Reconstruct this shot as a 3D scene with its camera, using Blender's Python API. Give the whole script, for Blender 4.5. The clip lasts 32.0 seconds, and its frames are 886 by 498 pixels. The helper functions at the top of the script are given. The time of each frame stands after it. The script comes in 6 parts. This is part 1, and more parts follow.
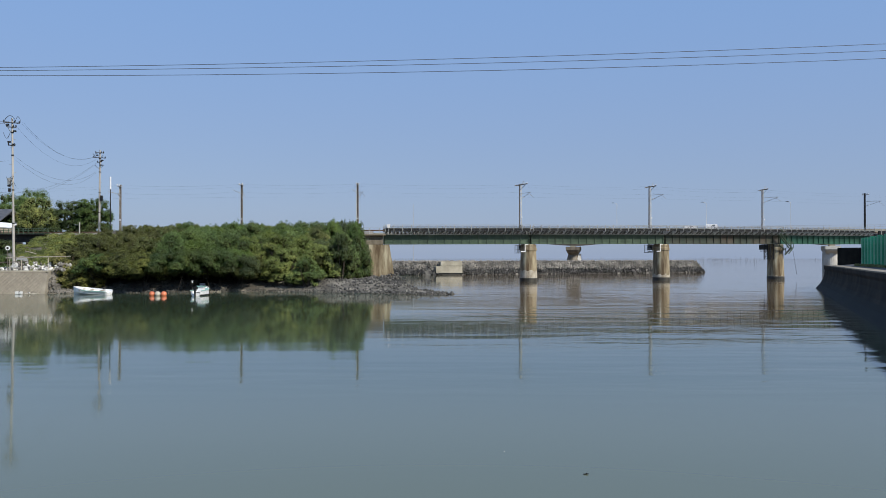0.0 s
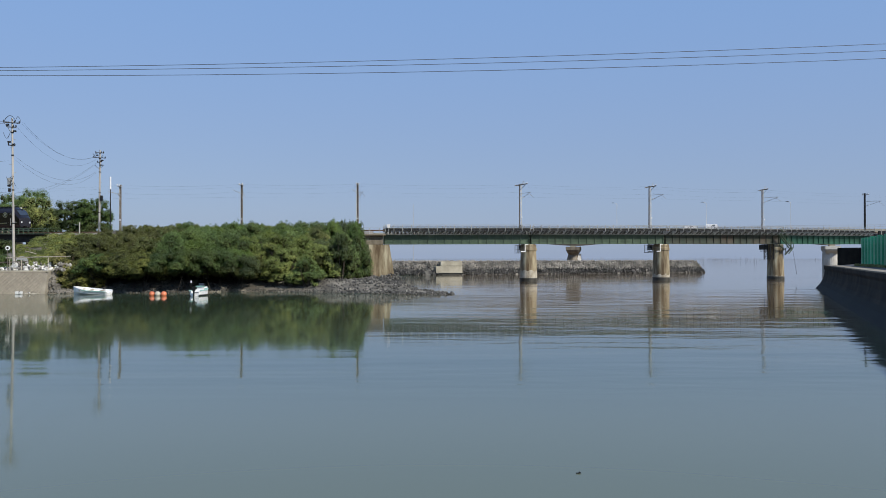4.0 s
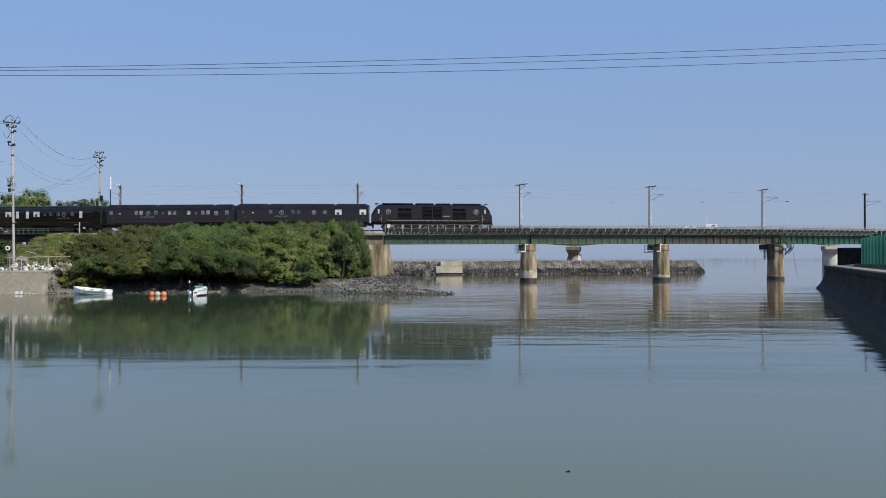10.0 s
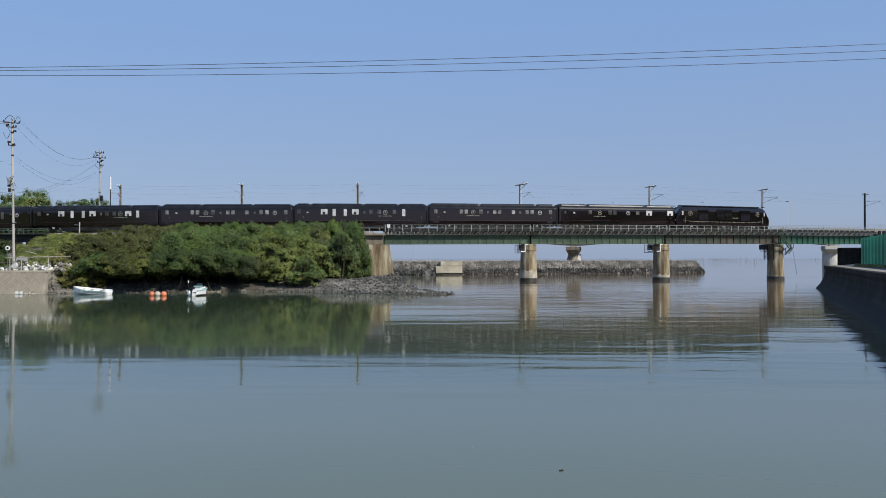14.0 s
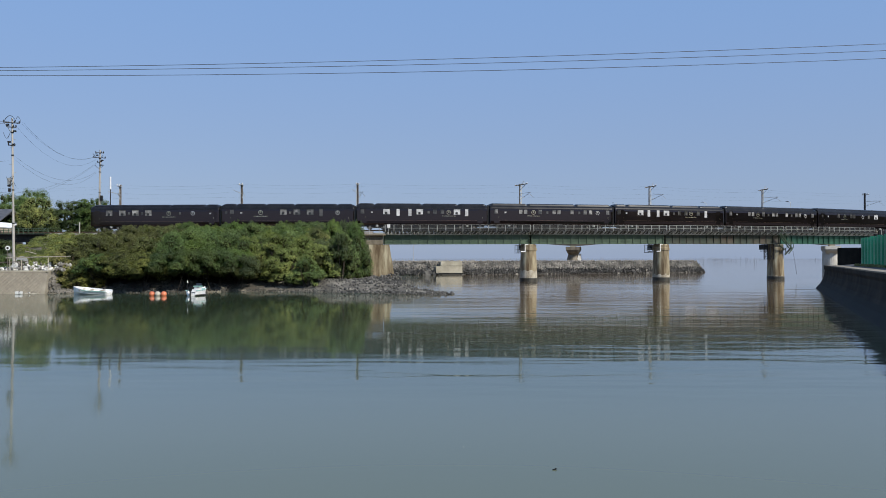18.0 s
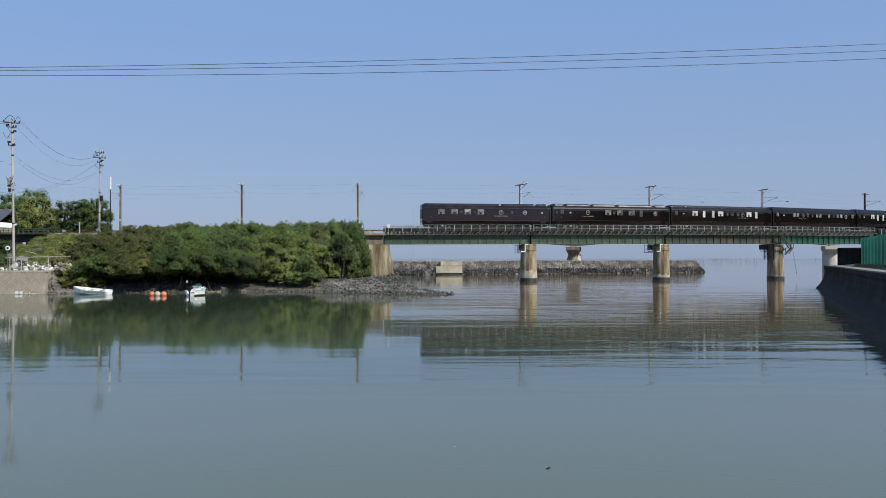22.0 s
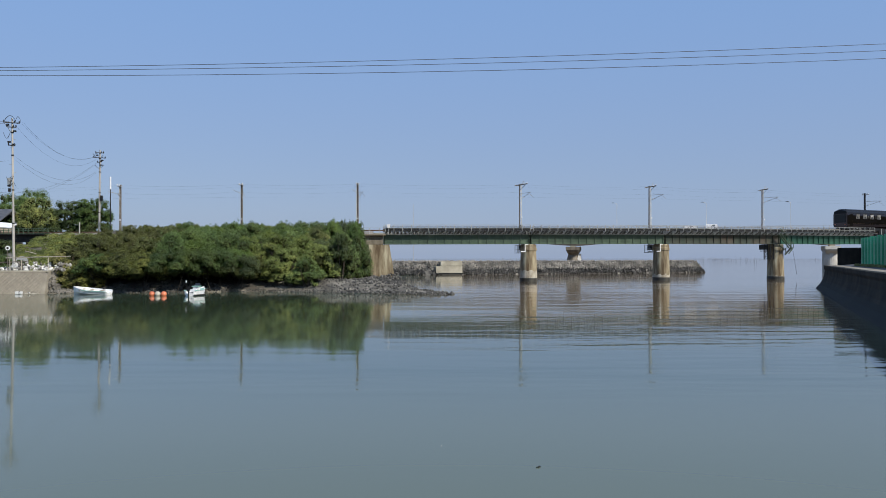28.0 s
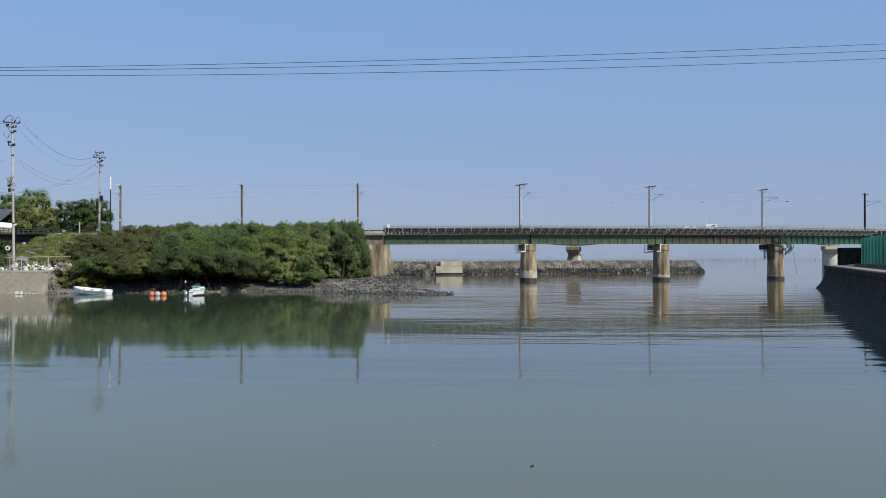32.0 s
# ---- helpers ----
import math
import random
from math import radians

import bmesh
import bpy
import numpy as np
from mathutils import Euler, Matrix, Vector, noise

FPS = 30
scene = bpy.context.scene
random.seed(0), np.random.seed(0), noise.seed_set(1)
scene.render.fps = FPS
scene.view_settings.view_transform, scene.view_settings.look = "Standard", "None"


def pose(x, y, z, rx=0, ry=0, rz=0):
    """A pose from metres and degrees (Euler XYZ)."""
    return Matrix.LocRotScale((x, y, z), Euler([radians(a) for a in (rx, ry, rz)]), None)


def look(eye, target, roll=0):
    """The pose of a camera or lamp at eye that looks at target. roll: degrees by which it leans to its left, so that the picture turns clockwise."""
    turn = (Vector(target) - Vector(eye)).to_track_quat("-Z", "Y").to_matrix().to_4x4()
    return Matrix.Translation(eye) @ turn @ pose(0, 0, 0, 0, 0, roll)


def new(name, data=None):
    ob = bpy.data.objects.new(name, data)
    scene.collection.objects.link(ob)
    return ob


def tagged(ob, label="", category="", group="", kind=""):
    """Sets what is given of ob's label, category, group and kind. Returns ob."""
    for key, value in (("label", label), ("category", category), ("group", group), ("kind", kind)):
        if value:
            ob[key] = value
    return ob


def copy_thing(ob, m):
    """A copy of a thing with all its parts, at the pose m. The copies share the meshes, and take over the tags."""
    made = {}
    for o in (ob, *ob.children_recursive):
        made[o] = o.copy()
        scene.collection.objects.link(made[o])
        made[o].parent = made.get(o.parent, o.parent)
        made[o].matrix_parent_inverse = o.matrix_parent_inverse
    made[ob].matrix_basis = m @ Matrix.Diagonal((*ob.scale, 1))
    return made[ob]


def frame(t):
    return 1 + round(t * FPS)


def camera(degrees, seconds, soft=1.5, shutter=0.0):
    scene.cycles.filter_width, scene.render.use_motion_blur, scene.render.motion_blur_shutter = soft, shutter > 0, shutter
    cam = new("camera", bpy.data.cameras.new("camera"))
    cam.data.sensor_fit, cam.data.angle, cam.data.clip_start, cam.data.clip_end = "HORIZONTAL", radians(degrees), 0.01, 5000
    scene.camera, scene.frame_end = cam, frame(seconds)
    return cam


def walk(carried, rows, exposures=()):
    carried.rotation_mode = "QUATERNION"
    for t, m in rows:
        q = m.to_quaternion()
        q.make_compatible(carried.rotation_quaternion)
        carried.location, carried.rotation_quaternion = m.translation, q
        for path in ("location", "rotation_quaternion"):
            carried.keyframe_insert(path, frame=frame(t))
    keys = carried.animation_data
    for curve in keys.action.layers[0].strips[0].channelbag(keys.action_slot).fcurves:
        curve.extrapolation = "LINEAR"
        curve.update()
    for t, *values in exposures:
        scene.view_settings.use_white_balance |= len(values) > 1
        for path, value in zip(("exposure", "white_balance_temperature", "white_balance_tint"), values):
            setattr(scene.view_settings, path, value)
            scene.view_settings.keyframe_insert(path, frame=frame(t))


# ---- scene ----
EYE_Z = 3.69
cam = camera(55.19, 32.0, soft=0.7)
walk(cam, [(0.0, look((0, 0, EYE_Z), (0, 100, EYE_Z + 1.056))), (32.0, look((0, 0, EYE_Z), (0, 100, EYE_Z + 1.056)))],
     exposures=[(0.0, 0.0, 6500, 10), (32.0, 0.0, 6500, 10)])

# daylight: clear hazy sky, sun behind the camera's right shoulder
SUN_EL, SUN_AZ = 40.0, 132.5
world = bpy.data.worlds.new("sky")
scene.world = world
world.use_nodes = True
wn, wl = world.node_tree.nodes, world.node_tree.links
sky = wn.new("ShaderNodeTexSky")
sky.sky_type = "NISHITA"
sky.sun_disc = False
sky.sun_elevation, sky.sun_rotation = radians(SUN_EL), radians(SUN_AZ)
sky.air_density, sky.dust_density, sky.ozone_density, sky.altitude = 1.0, 0.8, 4.0, 0
haze = wn.new("ShaderNodeMix")
haze.data_type = "RGBA"
haze.inputs["Factor"].default_value = 0.78
# thin sea haze: pale lavender at the horizon, clear blue higher up, the same all round
height = wn.new("ShaderNodeSeparateXYZ")
wl.new(wn.new("ShaderNodeTexCoord").outputs["Generated"], height.inputs[0])
veil = wn.new("ShaderNodeValToRGB")
veil.color_ramp.interpolation = "EASE"
veil.color_ramp.elements[0].position, veil.color_ramp.elements[0].color = 0.0, (0.275, 0.355, 0.535, 1)
veil.color_ramp.elements[1].position, veil.color_ramp.elements[1].color = 0.34, (0.222, 0.375, 0.680, 1)
wl.new(height.outputs["Z"], veil.inputs[0])
veil_gain = wn.new("ShaderNodeVectorMath")
veil_gain.operation = "SCALE"
veil_gain.inputs["Scale"].default_value = 10.0
wl.new(veil.outputs[0], veil_gain.inputs[0])
wl.new(veil_gain.outputs[0], haze.inputs["B"])
wl.new(sky.outputs[0], haze.inputs["A"])
wl.new(haze.outputs["Result"], wn["Background"].inputs[0])
wn["Background"].inputs[1].default_value = 0.109
lamp = bpy.data.lights.new("sun", "SUN")
lamp.energy, lamp.angle, lamp.color = 4.6, radians(0.53), (1.0, 0.94, 0.84)
sun = new("sun", lamp)
_a, _e = radians(SUN_AZ), radians(SUN_EL)
sun.matrix_world = look((80 * math.sin(_a), 80 * math.cos(_a), 60), (80 * math.sin(_a) - math.sin(_a) * math.cos(_e), 80 * math.cos(_a) - math.cos(_a) * math.cos(_e), 60 - math.sin(_e)))


# ---- materials ----
def material(name, c1, c2, scale=3.0, rough=0.7, metal=0.0, bump=0.2, fine=30.0, spread=0.12, stretch=(1, 1, 1), c3=None, coat=0.0, island=False, spec=0.5):
    """Two-scale procedural surface: broad stains from c1 to c2, fine grain with relief, and some spread from piece to piece."""
    m = bpy.data.materials.new(name)
    m.use_nodes = True
    n, l = m.node_tree.nodes, m.node_tree.links
    b = n["Principled BSDF"]
    tc = n.new("ShaderNodeTexCoord")
    mp = n.new("ShaderNodeMapping")
    mp.inputs["Scale"].default_value = stretch
    l.new(tc.outputs["Object"], mp.inputs[0])
    big = n.new("ShaderNodeTexNoise")
    big.inputs["Scale"].default_value, big.inputs["Detail"].default_value = scale, 5
    l.new(mp.outputs[0], big.inputs["Vector"])
    small = n.new("ShaderNodeTexNoise")
    small.inputs["Scale"].default_value, small.inputs["Detail"].default_value = fine, 3
    l.new(mp.outputs[0], small.inputs["Vector"])
    ramp = n.new("ShaderNodeValToRGB")
    ramp.color_ramp.elements[0].position, ramp.color_ramp.elements[1].position = 0.35, 0.68
    ramp.color_ramp.elements[0].color, ramp.color_ramp.elements[1].color = (*c1, 1), (*c2, 1)
    if c3:
        e = ramp.color_ramp.elements.new(0.55)
        e.color = (*c3, 1)
    l.new(big.outputs["Fac"], ramp.inputs[0])
    grain = n.new("ShaderNodeMapRange")
    grain.inputs["To Min"].default_value, grain.inputs["To Max"].default_value = 0.72, 1.25
    l.new(small.outputs["Fac"], grain.inputs["Value"])
    if island:
        src = n.new("ShaderNodeNewGeometry").outputs["Random Per Island"]
    else:
        src = n.new("ShaderNodeObjectInfo").outputs["Random"]
    each = n.new("ShaderNodeMapRange")
    each.inputs["To Min"].default_value, each.inputs["To Max"].default_value = 1 - spread, 1 + spread
    l.new(src, each.inputs["Value"])
    mul = n.new("ShaderNodeMath")
    mul.operation = "MULTIPLY"
    l.new(grain.outputs[0], mul.inputs[0])
    l.new(each.outputs[0], mul.inputs[1])
    vm = n.new("ShaderNodeVectorMath")
    vm.operation = "SCALE"
    l.new(ramp.outputs[0], vm.inputs[0])
    l.new(mul.outputs[0], vm.inputs["Scale"])
    l.new(vm.outputs[0], b.inputs["Base Color"])
    b.inputs["Metallic"].default_value = metal
    b.inputs["Specular IOR Level"].default_value = spec
    b.inputs["Coat Weight"].default_value = coat
    rr = n.new("ShaderNodeMapRange")
    rr.inputs["To Min"].default_value, rr.inputs["To Max"].default_value = max(0.02, rough - 0.12), min(1, rough + 0.12)
    l.new(big.outputs["Fac"], rr.inputs["Value"])
    l.new(rr.outputs[0], b.inputs["Roughness"])
    if bump:
        bp = n.new("ShaderNodeBump")
        bp.inputs["Strength"].default_value, bp.inputs["Distance"].default_value = bump, 0.03
        l.new(small.outputs["Fac"], bp.inputs["Height"])
        l.new(bp.outputs[0], b.inputs["Normal"])
    return m


def leaf_material(name, dark, light, dry, spread=0.16, each=0.24):
    """Foliage: tint and tone vary from leaf to leaf, and from plant to plant."""
    m = material(name, dark, light, scale=0.55, rough=0.55, bump=0.0, fine=4.0, spread=spread, c3=dry, island=True, spec=0.3)
    n, l = m.node_tree.nodes, m.node_tree.links
    b = n["Principled BSDF"]
    src = b.inputs["Base Color"].links[0].from_socket
    info = n.new("ShaderNodeObjectInfo")
    hs = n.new("ShaderNodeHueSaturation")
    l.new(src, hs.inputs["Color"])
    for socket, factor, lo, hi in (("Value", 1.0, 1.07 - each, 1.07 + each), ("Hue", 7.3, 0.488, 0.508), ("Saturation", 13.7, 0.86, 1.04)):
        mul = n.new("ShaderNodeMath")
        mul.operation = "MULTIPLY"
        mul.inputs[1].default_value = factor
        l.new(info.outputs["Random"], mul.inputs[0])
        fr = n.new("ShaderNodeMath")
        fr.operation = "FRACT"
        l.new(mul.outputs[0], fr.inputs[0])
        r = n.new("ShaderNodeMapRange")
        r.inputs["To Min"].default_value, r.inputs["To Max"].default_value = lo, hi
        l.new(fr.outputs[0], r.inputs["Value"])
        l.new(r.outputs[0], hs.inputs[socket])
    l.new(hs.outputs[0], b.inputs["Base Color"])
    return m


M = {}
M["concrete"] = material("concrete", (0.31, 0.285, 0.215), (0.47, 0.435, 0.34), 0.5, 0.85, 0, 0.35, 14)
M["old_concrete"] = material("old_concrete", (0.105, 0.088, 0.063), (0.29, 0.25, 0.19), 0.6, 0.9, 0, 0.5, 9, stretch=(1, 1, 0.35), c3=(0.20, 0.172, 0.128))
M["pier"] = material("pier", (0.095, 0.062, 0.030), (0.43, 0.39, 0.27), 1.5, 0.88, 0, 0.4, 10, stretch=(1, 1, 0.16), c3=(0.25, 0.205, 0.128))
M["pier_white"] = material("pier_white", (0.50, 0.48, 0.43), (0.66, 0.64, 0.58), 0.7, 0.8, 0, 0.3, 10)
M["wet_concrete"] = material("wet_concrete", (0.03, 0.03, 0.025), (0.07, 0.065, 0.05), 1.2, 0.55, 0, 0.4, 10)
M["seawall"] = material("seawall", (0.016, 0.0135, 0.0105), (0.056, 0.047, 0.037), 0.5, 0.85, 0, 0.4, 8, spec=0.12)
M["revetment"] = material("revetment", (0.20, 0.172, 0.13), (0.37, 0.33, 0.255), 0.7, 0.9, 0, 0.5, 12, spread=0.10)
# wet tide band on the seawall; painted shade on the right abutment
M["tide_and_shade"] = material("tide_and_shade", (0.012, 0.012, 0.0105), (0.032, 0.031, 0.026), 0.5, 0.8, 0, 0.4, 8, spec=0.15)
# whiter than the other white paint, to stand in for sun glint
M["van_white"] = material("van_white", (0.86, 0.86, 0.86), (0.92, 0.92, 0.92), 1, 0.3, 0, 0.0, 10, coat=0.5)
M["splash"] = material("splash", (0.24, 0.205, 0.15), (0.50, 0.46, 0.37), 1.4, 0.85, 0, 0.4, 10, stretch=(1, 1, 0.6), c3=(0.40, 0.36, 0.28))
M["coping"] = material("coping", (0.15, 0.128, 0.096), (0.29, 0.25, 0.19), 0.5, 0.9, 0, 0.4, 12)
M["girder_green"] = material("girder_green", (0.048, 0.080, 0.048), (0.098, 0.138, 0.085), 0.9, 0.6, 0, 0.15, 12, c3=(0.066, 0.106, 0.064))
M["girder_bright"] = material("girder_bright", (0.018, 0.070, 0.045), (0.03, 0.115, 0.072), 0.7, 0.5, 0, 0.15, 12)
M["girder_rust"] = material("girder_rust", (0.034, 0.052, 0.035), (0.082, 0.066, 0.048), 0.5, 0.7, 0, 0.2, 12, c3=(0.052, 0.058, 0.040))
M["steel_dark"] = material("steel_dark", (0.012, 0.013, 0.013), (0.036, 0.034, 0.031), 2.0, 0.6, 0.3, 0.1, 20)
M["steel_grey"] = material("steel_grey", (0.30, 0.31, 0.31), (0.44, 0.44, 0.42), 1.5, 0.5, 0.2, 0.1, 20)
M["rail_steel"] = material("rail_steel", (0.10, 0.06, 0.04), (0.20, 0.13, 0.09), 3, 0.5, 0.6, 0.1, 20)
M["sleeper"] = material("sleeper", (0.30, 0.27, 0.21), (0.48, 0.44, 0.36), 2, 0.9, 0, 0.4, 18, spread=0.25)
M["timber"] = material("timber", (0.045, 0.042, 0.032), (0.105, 0.095, 0.074), 2, 0.9, 0, 0.4, 18, spread=0.25)
M["rail_grey"] = material("rail_grey", (0.15, 0.16, 0.145), (0.26, 0.27, 0.25), 2, 0.6, 0.1, 0.1, 20)
# pale grey stands in for sea haze over the far stakes
M["stake_hazed"] = material("stake_hazed", (0.22, 0.23, 0.24), (0.36, 0.36, 0.36), 0.5, 0.9, 0, 0.2, 10, spread=0.25, island=True)
M["galvanised"] = material("galvanised", (0.27, 0.28, 0.265), (0.40, 0.405, 0.385), 2, 0.55, 0.1, 0.1, 20)
M["galvanised_bright"] = material("galvanised_bright", (0.46, 0.46, 0.43), (0.62, 0.62, 0.58), 2, 0.55, 0.05, 0.1, 20)
M["rock_low"] = material("rock_low", (0.018, 0.018, 0.017), (0.10, 0.095, 0.085), 0.7, 0.85, 0, 0.6, 6, spread=0.6, c3=(0.045, 0.043, 0.039))
M["wood_pole"] = material("wood_pole", (0.09, 0.075, 0.06), (0.17, 0.145, 0.12), 2, 0.85, 0, 0.3, 14, stretch=(1, 1, 0.1))
M["concrete_pole"] = material("concrete_pole", (0.32, 0.30, 0.27), (0.52, 0.49, 0.44), 1.0, 0.85, 0, 0.2, 14, stretch=(1, 1, 0.2))
M["cable"] = material("cable", (0.03, 0.035, 0.045), (0.055, 0.062, 0.075), 2, 0.6, 0, 0, 20)
M["white_paint"] = material("white_paint", (0.68, 0.68, 0.66), (0.80, 0.80, 0.78), 1.5, 0.45, 0, 0.08, 20)
M["porcelain"] = material("porcelain", (0.70, 0.70, 0.68), (0.80, 0.80, 0.78), 4, 0.25, 0, 0.0, 20)
M["rock"] = material("rock", (0.032, 0.030, 0.026), (0.24, 0.225, 0.19), 0.7, 0.9, 0, 0.6, 6, spread=0.6, c3=(0.09, 0.087, 0.079))
M["rock_light"] = material("rock_light", (0.10, 0.093, 0.08), (0.32, 0.295, 0.25), 0.5, 0.9, 0, 0.6, 6, spread=0.45)
M["rubble_white"] = material("rubble_white", (0.45, 0.43, 0.38), (0.72, 0.70, 0.65), 2, 0.85, 0, 0.4, 8, spread=0.3)
M["soil"] = material("soil", (0.072, 0.064, 0.050), (0.25, 0.225, 0.178), 0.6, 0.95, 0, 0.8, 5, c3=(0.135, 0.122, 0.097))
M["leaf_olive"] = leaf_material("leaf_olive", (0.066, 0.077, 0.017), (0.178, 0.183, 0.042), (0.110, 0.121, 0.026))
M["leaf_green"] = leaf_material("leaf_green", (0.060, 0.106, 0.020), (0.192, 0.250, 0.046), (0.108, 0.168, 0.031))
M["leaf_bright"] = leaf_material("leaf_bright", (0.105, 0.140, 0.024), (0.280, 0.300, 0.058), (0.180, 0.210, 0.038))
M["leaf_dry"] = leaf_material("leaf_dry", (0.150, 0.148, 0.040), (0.330, 0.300, 0.088), (0.225, 0.212, 0.060))
M["leaf_vine"] = leaf_material("leaf_vine", (0.090, 0.122, 0.022), (0.270, 0.290, 0.055), (0.160, 0.190, 0.034), 0.24)
M["leaf_dark"] = leaf_material("leaf_dark", (0.040, 0.066, 0.017), (0.104, 0.138, 0.034), (0.064, 0.098, 0.024))
# near-black: shade inside the crowns is put into this colour
M["leaf_shade"] = material("leaf_shade", (0.014, 0.018, 0.006), (0.036, 0.042, 0.014), 2.5, 0.8, 0, 0.8, 9, spread=0.1, spec=0.1)
# bark darkened so that stems sink into the bushes' shaded hollows
M["bark"] = material("bark", (0.025, 0.02, 0.014), (0.06, 0.048, 0.035), 3, 0.9, 0, 0.5, 12, stretch=(1, 1, 0.2))
M["train_body"] = material("train_body", (0.0040, 0.0024, 0.0026), (0.0062, 0.0038, 0.0038), 0.4, 0.11, 0, 0.02, 3, spread=0.06, coat=0.0, spec=0.5)
M["train_body"].node_tree.nodes["Principled BSDF"].inputs["IOR"].default_value = 1.72
M["train_body"].node_tree.nodes["Principled BSDF"].inputs["Specular Tint"].default_value = (1.0, 0.80, 0.78, 1)
M["train_roof"] = material("train_roof", (0.010, 0.011, 0.014), (0.018, 0.019, 0.023), 0.8, 0.32, 0, 0.03, 5, spread=0.04, spec=0.18)
M["train_black"] = material("train_black", (0.006, 0.006, 0.006), (0.014, 0.013, 0.012), 2, 0.4, 0, 0.05, 14)
M["pit_black"] = material("pit_black", (0.002, 0.002, 0.002), (0.005, 0.005, 0.005), 2, 0.8, 0, 0.05, 14, spec=0.05)
M["gold"] = material("gold", (0.56, 0.47, 0.30), (0.68, 0.59, 0.42), 4, 0.28, 1.0, 0.02, 20)
M["slat"] = material("slat", (0.008, 0.006, 0.006), (0.013, 0.009, 0.009), 3, 0.12, 0, 0.0, 20, spread=0.1, spec=0.22)
M["undergear"] = material("undergear", (0.008, 0.0075, 0.007), (0.028, 0.026, 0.024), 2, 0.7, 0.2, 0.2, 14)
M["wheel"] = material("wheel", (0.13, 0.12, 0.11), (0.28, 0.26, 0.24), 3, 0.45, 0.7, 0.1, 14)
# opaque panes: bright sky seen through the windows is put into their colour
M["pale_pane"] = material("pale_pane", (0.42, 0.42, 0.41), (0.68, 0.67, 0.65), 1.8, 0.3, 0, 0.0, 3, spread=0.25, coat=1.0)
M["mid_pane"] = material("mid_pane", (0.07, 0.068, 0.064), (0.30, 0.29, 0.27), 1.6, 0.25, 0, 0.0, 3, spread=0.4, coat=0.6)
M["dim_pane"] = material("dim_pane", (0.03, 0.028, 0.026), (0.12, 0.115, 0.105), 1.6, 0.2, 0, 0.0, 3, spread=0.4, coat=0.6)
M["glass_dark"] = material("glass_dark", (0.014, 0.014, 0.014), (0.022, 0.022, 0.022), 1.2, 0.06, 0, 0.0, 12, coat=1.0)
M["boat_white"] = material("boat_white", (0.74, 0.74, 0.72), (0.85, 0.85, 0.83), 1.2, 0.35, 0, 0.05, 14)
M["boat_green"] = material("boat_green", (0.22, 0.42, 0.36), (0.36, 0.55, 0.48), 1.6, 0.4, 0, 0.05, 14)
M["orange"] = material("orange", (0.52, 0.13, 0.055), (0.68, 0.21, 0.10), 2, 0.45, 0, 0.1, 14)
M["fence_green"] = material("fence_green", (0.030, 0.33, 0.155), (0.075, 0.52, 0.265), 0.8, 0.5, 0, 0.1, 10, stretch=(1, 1, 0.3), spread=0.28)
M["roof_tile"] = material("roof_tile", (0.05, 0.05, 0.055), (0.10, 0.10, 0.105), 2, 0.6, 0, 0.3, 12)
M["plaster"] = material("plaster", (0.28, 0.24, 0.19), (0.42, 0.37, 0.30), 1, 0.9, 0, 0.2, 12)
M["asphalt"] = material("asphalt", (0.045, 0.045, 0.045), (0.07, 0.07, 0.068), 1, 0.9, 0, 0.3, 20)


